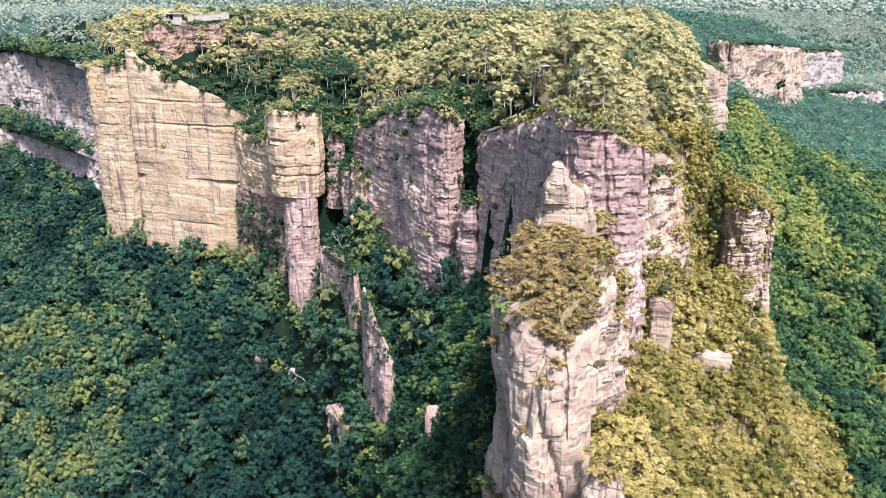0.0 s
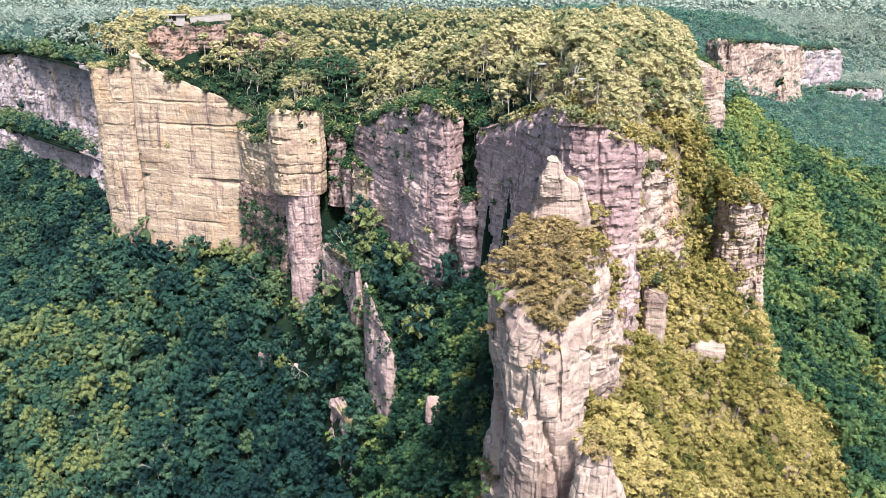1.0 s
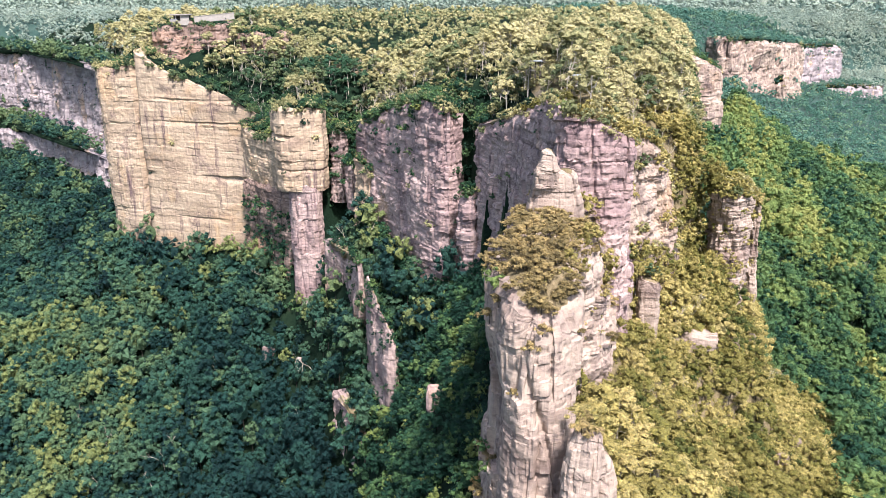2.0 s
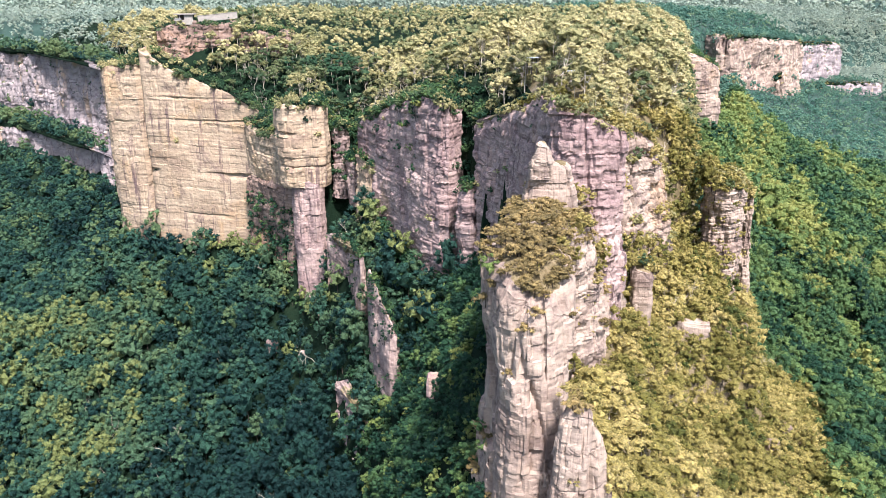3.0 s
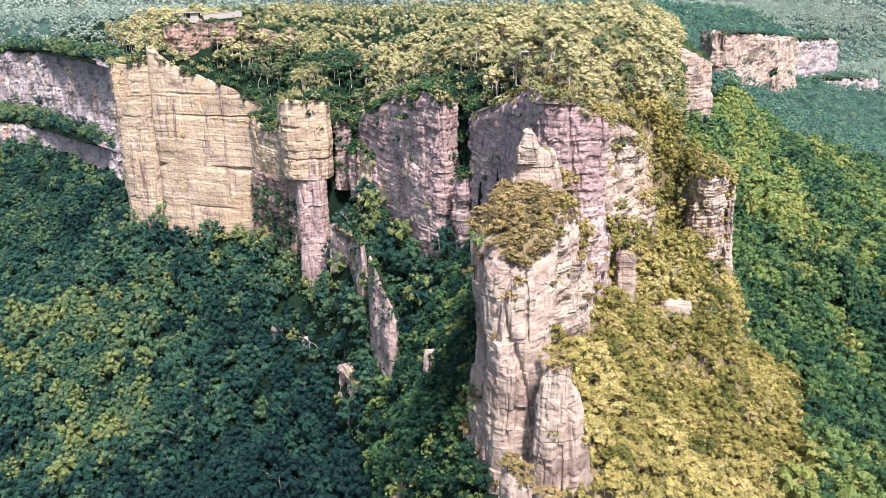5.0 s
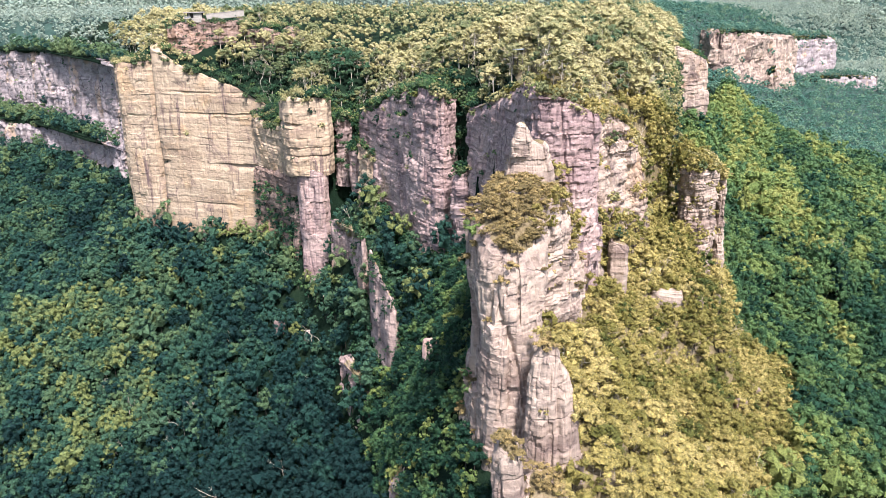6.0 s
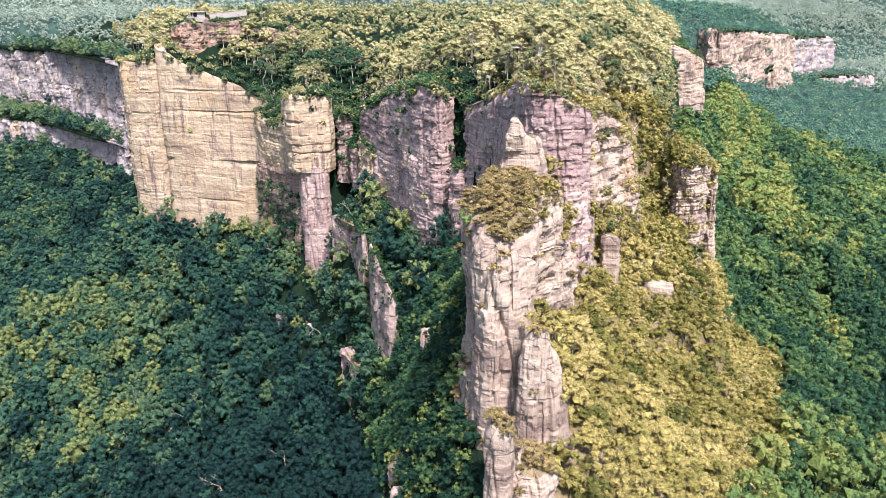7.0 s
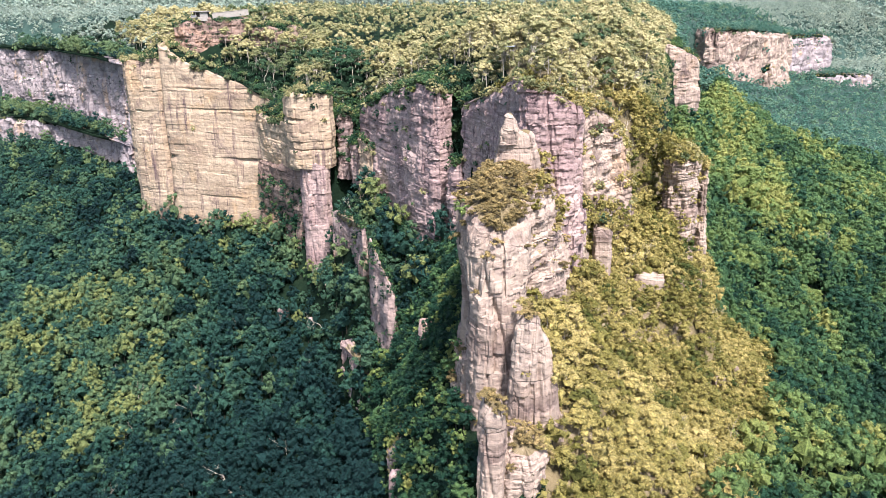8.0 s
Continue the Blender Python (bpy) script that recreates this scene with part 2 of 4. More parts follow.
def ring_field(poly, x, y):
    """Distance to a ring of (x, y, z) and the blended height of its nearest parts."""
    best, top, low = np.full(np.shape(x), 1e9), 0.0, 0.0
    n = len(poly)
    for i in range(n):
        a, b = np.array(poly[i], float), np.array(poly[(i + 1) % n], float)
        d = b - a
        t = np.clip(((x - a[0]) * d[0] + (y - a[1]) * d[1]) / (d[0] ** 2 + d[1] ** 2), 0, 1)
        r = np.hypot(x - a[0] - t * d[0], y - a[1] - t * d[1])
        best = np.minimum(best, r)
        w = 1 / (r + 1.0) ** 4
        top, low = top + w * (a[2] + t * d[2]), low + w
    return best, top / low


# ---- the lie of the land: foot of the talus, foot of the cliffs, rim of the plateau ----
BACK = [(2600, 3800, 150), (-2600, 3800, 150)]
TALUS = [(-1600, 1500, 55), (-560, 790, 50), (-384, 662, 87), (-334, 623, 87), (-264, 561, 86), (-230, 509, 82), (-216, 468, 60), (-202, 430, 58), (-140, 400, 62), (-108, 384, 60), (-84, 346, 54), (-72, 332, 44), (-52, 298, 38),
         (-48, 264, 28), (-36, 240, 24), (-25, 200, 28), (-15, 142, 52), (-4, 95, 52), (6, 55, 45), (26, 45, 50), (36, 75, 92), (42, 100, 102), (48, 145, 102), (66, 170, 94), (98, 194, 76), (112, 235, 66), (132, 300, 64)]
TALUS += [(160, 435, 102), (184, 476, 100), (220, 560, 104), (300, 780, 108), (392, 865, 88), (425, 925, 82), (620, 1090, 55), (1700, 1700, 55)] + BACK
FOOT = [(-1600, 1520, 60), (-560, 805, 60), (-402, 715, 106), (-333, 649, 106), (-278, 590, 104), (-247, 556, 102), (-216, 502, 90), (-198, 440, 70), (-140, 410, 70), (-108, 396, 72), (-76, 352, 62), (-66, 345, 66), (-56, 347, 88), (-36, 318, 104),
        (-22, 278, 102), (-9, 258, 97), (8, 244, 106), (13, 232, 112), (16, 200, 118), (13, 165, 122), (6, 118, 112), (9, 76, 98), (20, 74, 98), (28, 100, 112), (36, 150, 124), (50, 182, 116), (80, 212, 116)]
FOOT += [(98, 230, 106), (115, 300, 108), (150, 445, 118), (174, 482, 116), (212, 568, 116), (285, 760, 120), (302, 822, 118), (370, 905, 104), (412, 968, 98), (545, 1138, 88), (1680, 1720, 70)] + BACK
RIM = [(-1600, 1560, 158), (-600, 860, 158), (-394, 730, 158), (-326, 664, 160), (-268, 603, 160), (-237, 567, 160), (-206, 510, 160), (-190, 443, 165), (-170, 432, 168), (-134, 412, 160), (-106, 402, 151), (-90, 392, 141), (-78, 358, 148), (-60, 358, 148),
       (-50, 366, 138), (-33, 350, 146), (-12, 307, 158), (5, 270, 164), (11, 264, 158), (14, 246, 161), (26, 196, 174), (30, 172, 175), (37, 164, 171), (46, 192, 167), (60, 218, 163), (78, 234, 156), (102, 300, 158)]
RIM += [(147, 462, 160), (162, 496, 158), (186, 590, 162), (246, 800, 162), (290, 870, 160), (385, 990, 152), (525, 1180, 150), (1560, 2000, 160)] + BACK


def land(x, y):
    """Height of the ground."""
    x, y = np.asarray(x, float), np.asarray(y, float)
    db, zb = ring_field(TALUS, x, y)
    df, zf = ring_field(FOOT, x, y)
    dr, zr = ring_field(RIM, x, y)
    in_b, in_f, in_r = inside(TALUS, x, y), inside(FOOT, x, y), inside(RIM, x, y)
    slope = np.where(x < 30, 0.88, 0.85)
    reach = np.where(x < 30, 140.0, 85.0)
    low = zb - slope * reach * (1 - np.exp(-db / reach)) - 0.02 * np.minimum(db, 800)
    t = db / (db + df + 1e-6)
    talus = zb + (zf - zb) * t ** 0.62
    u = df / (df + dr + 1e-6)
    cliff = zf + (zr - zf) * ease(u, 0.6, 1.0)
    top = zr + 30 * (1 - np.exp(-dr / 24)) + 0.02 * np.minimum(dr, 300)
    top = 196 - 7 * np.log1p(np.exp(np.clip((196 - top) / 7, -30, 30)))
    z = np.where(in_r, top, np.where(in_f, cliff, np.where(in_b, talus, low)))
    far = np.hypot(x, y - 200)
    z = z + 130 * ease(far, 1500, 3800) + ease(far, 900, 2000) * 25 * fbm(x / 420, y / 420, 0, 7)
    return z + 2.2 * fbm(x / 28, y / 28, 0, 3, 3) * ease(db, 2, 14)


def axis(lo, hi, step, reach):
    a = list(np.arange(lo, hi + 0.1, step))
    g, s = step, [hi]
    while s[-1] < reach:
        g *= 1.05
        s.append(s[-1] + g)
    g, q = step, [lo]
    while q[-1] > -reach:
        g *= 1.05
        q.append(q[-1] - g)
    return np.array(q[:0:-1] + a + s[1:])


gx, gy = axis(-440, 320, 4.8, 4600), axis(40, 740, 4.8, 4600)
GX, GY = np.meshgrid(gx, gy)
GZ = land(GX, GY)
n, m = len(gx), len(gy)
q = (np.arange(m - 1)[:, None] * n + np.arange(n - 1)[None, :]).ravel()
ground = new("ground", mesh_from("ground", np.stack([GX.ravel(), GY.ravel(), GZ.ravel()], 1), np.stack([q, q + 1, q + n + 1, q + n], 1), [FLOOR_SHADED, HEATH, FAR_WOODS_HAZE], smooth=True))
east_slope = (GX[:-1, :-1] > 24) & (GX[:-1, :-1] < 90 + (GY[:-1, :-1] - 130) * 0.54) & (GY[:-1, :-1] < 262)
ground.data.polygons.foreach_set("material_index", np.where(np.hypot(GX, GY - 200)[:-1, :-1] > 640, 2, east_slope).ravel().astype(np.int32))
tagged(ground, "leaf-littered forest floor, darkened with painted canopy shade, falling from plateau to valleys", "ground", kind="structure")

# ---- rock bodies ----
ROCKS, BUSHY, EDGES = [], [], []


def rounded(poly, times):
    p = np.array(poly, float)
    for _ in range(times):
        nx = np.roll(p, -1, 0)
        p = np.stack([p * 0.8 + nx * 0.2, p * 0.2 + nx * 0.8], 1).reshape(-1, p.shape[1])
    return p


def rock(name, outline, zb, mat, label, res=0.8, amp=1.0, batter=1.0, dome=1.5, seed=0, bed=3.2, taper=0.0, soft=2, bushy=0.25, joint=1.0, ledges=(), strata=1.0):
    """A body of bedded, jointed rock: outline of (x, y, top) all round, standing on zb."""
    p = rounded(outline, soft)
    if np.sum(p[:, 0] * np.roll(p[:, 1], -1) - np.roll(p[:, 0], -1) * p[:, 1]) < 0:
        p = p[::-1]
    seg = np.hypot(*(np.roll(p, -1, 0) - p)[:, :2].T)
    total = seg.sum()
    at = np.concatenate([[0], np.cumsum(seg)])
    pc = np.concatenate([p, p[:1]])
    dy = (pc[1:, 0] - pc[:-1, 0]) / (seg + 1e-9)
    s, g = [], 0.0
    while g < total - res * 0.5:
        s.append(g)
        g += res * (5.0 if dy[min(np.searchsorted(at, g, "right") - 1, len(dy) - 1)] < -0.35 else 1.0)
    s = np.array(s)
    ns = len(s)
    px, py, pz = (np.interp(s, at, pc[:, k]) for k in range(3))
    tx, ty = np.roll(px, -1) - np.roll(px, 1), np.roll(py, -1) - np.roll(py, 1)
    ln = np.hypot(tx, ty) + 1e-9
    nx, ny = ty / ln, -tx / ln
    nv = max(10, int((pz.max() - zb) / (res * 0.85)))
    v = np.linspace(0, 1, nv)[:, None]
    cx, cy = px.mean(), py.mean()
    sh = seed * 17.3
    edge = 1.6 * amp * vnoise(px / 5, py / 5, 0, seed + 5) + 0.9 * amp * vnoise(px / 1.8, py / 1.8, 0, seed + 6)
    Z = zb + (pz + edge - zb)[None, :] * v
    X, Y = np.repeat(px[None, :], nv, 0), np.repeat(py[None, :], nv, 0)
    zz = Z + 1.5 * vnoise(X / 38, Y / 38, 0, 11) + 0.35 * vnoise(X / 6, Y / 6, 0, 12)
    d = 2.2 * amp * vnoise(X / 19 + sh, Y / 19, Z / 26, seed + 1)
    d += 0.6 * amp * (0.3 + 0.7 * joint) * vnoise(X / 7, Y / 7 + sh, Z / 9, seed + 2)
    S = s[None, :] + 0 * Z
    warp = 0.9 * vnoise(X / 6, Y / 6, Z / 6, seed + 3)
    for w, h, a in ((9.5, bed * 3.1, 1.0), (4.2, bed * 1.25, 0.65), (1.9, bed * 0.5, 0.32)):
        row = np.floor((zz + 0.5 * warp) / h)
        k = (S + warp) / w + 0.5 * lattice(row.astype(np.int64), 3, 5, seed + 4) + 0.37 * row
        col = np.floor(k)
        f = np.abs(k - col - 0.5) * 2
        d += a * amp * (0.35 + 0.65 * joint) * lattice(row.astype(np.int64), col.astype(np.int64), 1, seed + 7) * 0.8
        d -= a * 0.6 * amp * joint * ease(f, 0.84, 0.98)
    for h, a in ((bed, 0.75 * strata), (bed * 0.36, 0.32 * strata)):
        k = zz / h
        i = np.floor(k)
        f = k - i
        r0 = vnoise(X / 22 + i * 7.7, Y / 22, i * 3.1, seed + 21)
        r1 = vnoise(X / 22 + (i + 1) * 7.7, Y / 22, (i + 1) * 3.1, seed + 21)
        d += a * amp * (r0 + (r1 - r0) * ease(f, 0.86, 1.0)) * 1.2
        d -= a * 0.7 * amp * np.exp(-((f - 0.9) / 0.07) ** 2) * ease(vnoise(X / 9, Y / 9, i * 5.3, seed + 22), -0.4, 0.5)
    j = vnoise(X / 6.5 + 0.02 * Z, Y / 6.5, Z / 90, seed + 31)
    d -= 1.5 * amp * joint * np.exp(-(j / 0.06) ** 2) * ease(vnoise(X / 15, Y / 15, Z / 14, seed + 33), -0.5, 0.3)
    for zl, deep, high in ledges:
        q = (zz - zl - 1.5 * vnoise(X / 30, Y / 30, 0, seed + 34)) / high
        d -= deep * np.exp(-np.where(q > 0, q * 6, q) ** 2) * ease(vnoise(X / 16, Y / 16, zl, seed + 35), -0.55, 0.35)
    d += 0.2 * amp * vnoise(X / 1.3, Y / 1.3, Z / 0.9, seed + 51)
    d -= batter * v + 1.2 * amp * ease(v, 0.93, 1.0) ** 2
    X = X + nx[None, :] * d
    Y = Y + ny[None, :] * d
    if taper:
        k = 1 - taper * ease(v, 0.35, 1.0)
        X, Y = cx + (X - cx) * k, cy + (Y - cy) * k
    mean = pz.mean()
    X, Y, Z = list(X), list(Y), list(Z)
    for k in (0.93, 0.82, 0.66, 0.48, 0.3, 0.12):
        x, y = cx + (X[nv - 1] - cx) * k, cy + (Y[nv - 1] - cy) * k
        X.append(x)
        Y.append(y)
        Z.append(Z[nv - 1] * k + mean * (1 - k) + dome * (1 - k * k) + 0.8 * amp * vnoise(x / 3, y / 3, 0, seed + 61))
    rows = len(X)
    EDGES.append((X[nv - 1], Y[nv - 1], Z[nv - 1], ny, seed))
    V = np.stack([np.array(X).ravel(), np.array(Y).ravel(), np.array(Z).ravel()], 1)
    a = np.arange(ns)
    b2 = np.roll(a, -1)
    faces = np.concatenate([np.stack([r * ns + a, r * ns + b2, (r + 1) * ns + b2, (r + 1) * ns + a], 1) for r in range(rows - 1)])
    idx = np.zeros(len(faces), int)
    idx[(nv + 1) * ns:] = 1
    top_c = len(V)
    V = np.concatenate([V, [[cx, cy, mean + dome]]])
    last = (rows - 1) * ns
    caps = np.stack([last + a, last + b2, np.full(ns, top_c), np.full(ns, top_c)], 1)
    tri = np.concatenate([faces[:, [0, 1, 2]], faces[:, [0, 2, 3]], caps[:, :3]])
    idx = np.concatenate([idx, idx, np.ones(ns, int)])
    crown = HEATH if py.mean() < 300 else FLOOR_SHADED
    category = "cliff" if "cliff" in name else "rock formation"
    if name == "cliff":
        ob = tagged(new(name, mesh_from(name, V, tri, [mat, crown], idx)), label, category, kind="structure")
    else:
        ob = tagged(new(name), label, category, "rock pillars and buttresses")
        ob.matrix_basis = pose(cx, cy, zb)
        band = np.repeat(np.arange(rows - 1), ns)
        band = np.concatenate([band, band, np.full(ns, rows)])
        low, high = int(nv * 0.42), int(nv * 0.76)
        for bed, a0, a1 in (("lower_bed", 0, low), ("upper_bed", low, high), ("weathered_cap", high, rows + 1)):
            pick = (band >= a0) & (band < a1)
            keep, back = np.unique(tri[pick], return_inverse=True)
            me = mesh_from(bed, V[keep] - [cx, cy, zb], back.reshape(-1, 3), [mat, crown], idx[pick])
            new(bed, me).parent = ob
    ROCKS.append((V, tri))
    BUSHY.append(bushy)
    return ob


# great lit cliff over the western valley
rock("cliff", [(-174, 421, 177), (-157, 412, 167), (-134, 403, 160), (-109, 394, 151), (-91, 381, 142), (-82, 392, 140), (-100, 425, 150), (-172, 440, 178)], 58, ROCK_WARM, "tall cream and orange sandstone cliff face streaked with dark water stains", 0.8, 0.42, 1.0, 2, 1, 4.0, joint=0.3, strata=0.55, ledges=((110, 2.0, 2.4), (86, 0.8, 1.5), (139, 0.7, 1.2), (151, 0.8, 1.0)))
rock("cliff", [(-200, 433, 166), (-186, 426, 166), (-172, 421, 168), (-165, 450, 166), (-200, 500, 162), (-216, 480, 162)], 56, ROCK_WARM, "cream sandstone cliff shoulder ending in a sharp corner", 0.8, 0.6, 1.0, 1, 2, 4.0, joint=0.4, soft=1, strata=0.55, ledges=((110, 1.4, 2.2),))
rock("cliff", [(-114, 394, 111), (-97, 378, 112), (-79, 353, 113), (-62, 352, 115), (-60, 362, 116), (-88, 398, 112)], 46, ROCK_BROWN, "broken stained sandstone wall with bushes on its ledge", 0.8, 0.8, 1.5, 1, 3, bushy=7.0, joint=0.7)
rock("cliff", [(-110, 396, 143), (-94, 375, 134), (-77, 354, 142), (-66, 366, 146), (-92, 408, 146)], 112, ROCK_WARM, "overhanging stepped cream sandstone wall", 0.8, 0.8, -1.0, 1, 4, 4.5, strata=0.5, joint=0.7)
rock("cliff_buttress", [(-80, 348, 154), (-75, 342, 155), (-58, 341, 154), (-56, 352, 154), (-64, 370, 154), (-84, 364, 152)], 116, ROCK_WARM, "square cream sandstone buttress with overhanging foot", 0.7, 0.6, -1.5, 1, 5, 4.5, soft=1, joint=0.6, strata=0.5, ledges=((142, 1.5, 1.6), (126, 1.0, 1.4)))
rock("cliff_buttress", [(-74, 341, 118), (-60, 337, 118), (-57, 346, 118), (-62, 357, 118), (-78, 356, 116)], 42, ROCK_MAUVE_SHADED, "narrow grey-mauve sandstone buttress under a block", 0.6, 0.6, 1.0, 1, 6, 5.5, soft=1, strata=0.4)
rock("cliff_buttress", [(-58, 330, 95), (-46, 307, 93), (-40, 290, 97), (-35, 268, 103), (-30, 270, 105), (-37, 296, 100), (-50, 336, 97)], 56, ROCK_GREY_SHADED, "low grey-mauve sandstone wall above the forest", 0.6, 0.65, 1.0, 1, 7, 5.0, soft=1, bushy=2.0, strata=0.5)
rock("rock_column", [(-57, 353, 142), (-49, 349, 143), (-46, 360, 143), (-55, 364, 142)], 108, ROCK_GREY_SHADED, "mauve sandstone column in a shaded gully", 0.7, 0.7, 0.6, 1, 8)
rock("rock_column", [(-49, 346, 128), (-43, 339, 129), (-38, 349, 130), (-46, 356, 128)], 106, ROCK_GREY_SHADED, "mauve sandstone column in a shaded gully", 0.7, 0.7, 0.6, 1, 9)
rock("cliff", [(-167, 431, 187), (-150, 425, 189.5), (-131, 426, 190), (-121, 431, 189), (-114, 452, 191), (-165, 452, 190)], 166, ROCK_BROWN, "upper brown sandstone band below a lookout shelter", 0.8, 1.1, 0.8, 1, 10, soft=1, bushy=2.5)
rock("cliff", [(-117, 429, 184), (-105, 427, 185), (-88, 431, 184), (-86, 446, 185), (-114, 446, 185)], 168, ROCK_BROWN, "upper brown sandstone band among trees", 0.8, 1.1, 0.8, 1, 11, soft=1, bushy=2.5)
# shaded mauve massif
rock("cliff", [(-44, 341, 147), (-35, 322, 152), (-22, 299, 160), (-11, 268, 166), (0, 252, 166), (7, 258, 162), (10, 280, 168), (-5, 322, 165), (-30, 354, 150)], 92, ROCK_MAUVE_SHADED, "mauve-grey bedded sandstone cliff in shade", 0.7, 0.62, 1.5, 2, 12, 2.6, joint=0.9, soft=1, strata=0.7)
rock("rock_column", [(4, 245, 136), (10, 240, 138), (12, 248, 138), (6, 252, 137)], 104, ROCK_MAUVE_SHADED, "mauve sandstone column beside a gully", 0.6, 0.6, 0.6, 1, 13)
rock("cliff", [(9, 250, 160), (11, 238, 162), (18, 215, 168), (23, 192, 175), (23.5, 172, 178), (25, 161, 177), (35, 156.5, 174), (43.5, 158, 170), (46, 172, 168), (49, 195, 165), (40, 220, 170), (20, 262, 166)], 108, ROCK_MAUVE_SHADED, "grey-mauve bedded sandstone headland topped by scrub", 0.55, 0.75, 1.5, 2, 14, 2.8, joint=1.0, soft=1, strata=0.6)
rock("cliff", [(43, 178, 168), (53, 191, 167), (61, 199, 163), (68, 205, 155), (72, 213, 148), (71, 232, 152), (62, 240, 160), (44, 216, 165)], 106, ROCK_PALE, "sunlit cream sandstone wall half hidden by scrub", 0.6, 1.0, 4.0, 2, 15, bushy=9.0, joint=1.2, strata=0.6)
rock("cliff_slab", [(-43.5, 337, 133), (-35, 320, 131), (-31, 321, 129), (-38, 341, 133)], 100, ROCK_WARM, "fresh orange-cream slab at the foot of the mauve cliff", 0.7, 0.7, 0.8, 1, 37, soft=1)
# the ridge of pinnacles
rock("rock_step", [(5, 120, 117), (6.5, 111, 118), (10, 105, 117), (12, 110, 120), (10, 123, 120)], 46, ROCK_PALE, "weathered cream sandstone shoulder against the pillar", 0.4, 0.8, 3.0, 1, 38, 3.0, soft=1, strata=0.5)
rock("rock_ridge", [(11, 136, 156), (17, 128, 156), (26, 131, 155), (35, 141, 152), (39, 155, 154), (28, 160, 158), (16, 157, 157)], 108, ROCK_PALE, "rough cream sandstone ridge with scrub on its ledges", 0.45, 0.9, 2.0, 1.5, 16, bushy=1.5)
rock("rock_pinnacle", [(17.3, 151, 166.5), (18, 146, 167), (26, 145, 167), (30, 147.5, 165), (30.5, 154, 165), (22, 157, 166)], 150, ROCK_PALE, "pale sandstone pinnacle block on the ridge crest", 0.3, 0.5, 0.4, 0.3, 17, 4.0, 0.24, 1, strata=0.3)
rock("summit_boulder", [(18.9, 148, 169.6), (19.9, 145.2, 170.4), (24.0, 145.2, 170.6), (25.0, 148.5, 169.4), (22, 151.2, 169.6)], 163, ROCK_PALE, "small rounded pale knob crowning the pinnacle", 0.22, 0.5, 0.2, 0.9, 18, 2.6, 0.42, strata=0.3)
rock("rock_pillar", [(7, 117, 156), (9, 106, 153), (13, 98.5, 151), (20, 98.5, 151), (24, 103, 151), (26, 116, 154), (24, 132, 158), (14, 135, 158), (8, 128, 157)], 104, ROCK_PALE, "massive cream sandstone pillar with a bushy crown", 0.35, 0.8, 1.5, 2.5, 19, 5.6, soft=1, strata=0.16, joint=0.9)
rock("rock_pillar", [(17, 95, 136), (19, 90.5, 138.5), (25, 89, 136), (32, 93.5, 128), (30, 103, 129), (20, 104, 135)], 92, ROCK_PALE, "slender cream sandstone pillar tapering to its top", 0.3, 0.95, 2.0, 1.5, 20, 6.0, 0.42, soft=1, strata=0.14, joint=0.9)
rock("rock_pillar", [(11.3, 81, 123.5), (12.5, 77.5, 123.5), (16.5, 77, 123.5), (18, 81, 123.5), (16.5, 86, 124), (12, 86, 124)], 88, ROCK_PALE, "short square cream sandstone pillar", 0.3, 0.55, 1.0, 0.8, 21, 4.6, soft=1, strata=0.25, joint=0.7)
rock("rock_step", [(16.5, 80, 112), (23, 78, 112), (27, 83, 111), (23, 90, 114), (17, 89, 114)], 88, ROCK_PALE, "broken cream sandstone step with bushes", 0.35, 0.6, 1.0, 0.8, 22, 2.2)
rock("rock_column", [(50.5, 178, 130), (56.8, 176.5, 129.5), (58.5, 184, 130), (51, 186, 131)], 102, ROCK_PALE, "upright cream sandstone column", 0.35, 0.4, 0.6, 0.6, 23, 3.0, soft=1, strata=0.5, joint=0.5)
rock("rock_column", [(37, 160, 139), (44, 166, 138), (49.5, 175, 136), (45, 187, 140), (35, 176, 142)], 104, ROCK_PALE, "cream sandstone wall split by a dark crack", 0.4, 0.7, 1.2, 1, 24, 2.6)
rock("rock_pillar", [(84.5, 223, 145), (91, 219.5, 144), (97, 223, 141), (98, 233, 144), (87, 237, 147)], 98, ROCK_PALE, "layered cream sandstone tower on the eastern slope", 0.4, 0.8, 0.8, 1, 25, 1.9, bushy=1.6)
rock("rock_column", [(99, 231, 136), (104, 229, 135), (106, 237, 136), (100, 241, 137)], 96, ROCK_PALE, "small cream sandstone tower among trees", 0.45, 0.6, 0.8, 1, 26, 2.0)
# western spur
rock("cliff_buttress", [(-33, 263, 104), (-27, 246, 99), (-21.5, 231.5, 91), (-16, 230, 86), (-16, 241, 86), (-25, 264, 98)], 46, ROCK_GREY_SHADED, "steep grey and cream sandstone rib on the spur", 0.5, 0.55, 2.0, 1, 27, 5.0, soft=1, bushy=2.0, strata=0.4, joint=0.9)
rock("cliff_buttress", [(-49, 267, 52), (-43, 257, 54), (-33, 239, 46), (-26, 226, 40), (-21, 230, 46), (-34, 264, 56)], 14, ROCK_GREY_SHADED, "low mauve sandstone wall in the forest", 0.7, 0.9, 1.5, 1, 28)
rock("cliff_buttress", [(-15, 152, 70), (-13.5, 141, 75), (-9, 138, 75), (-5, 146, 80), (-8, 166, 76)], 36, ROCK_GREY_SHADED, "narrow mauve sandstone rib falling into the valley", 0.5, 1.0, 1.0, 1, 29, soft=1, bushy=2.5)
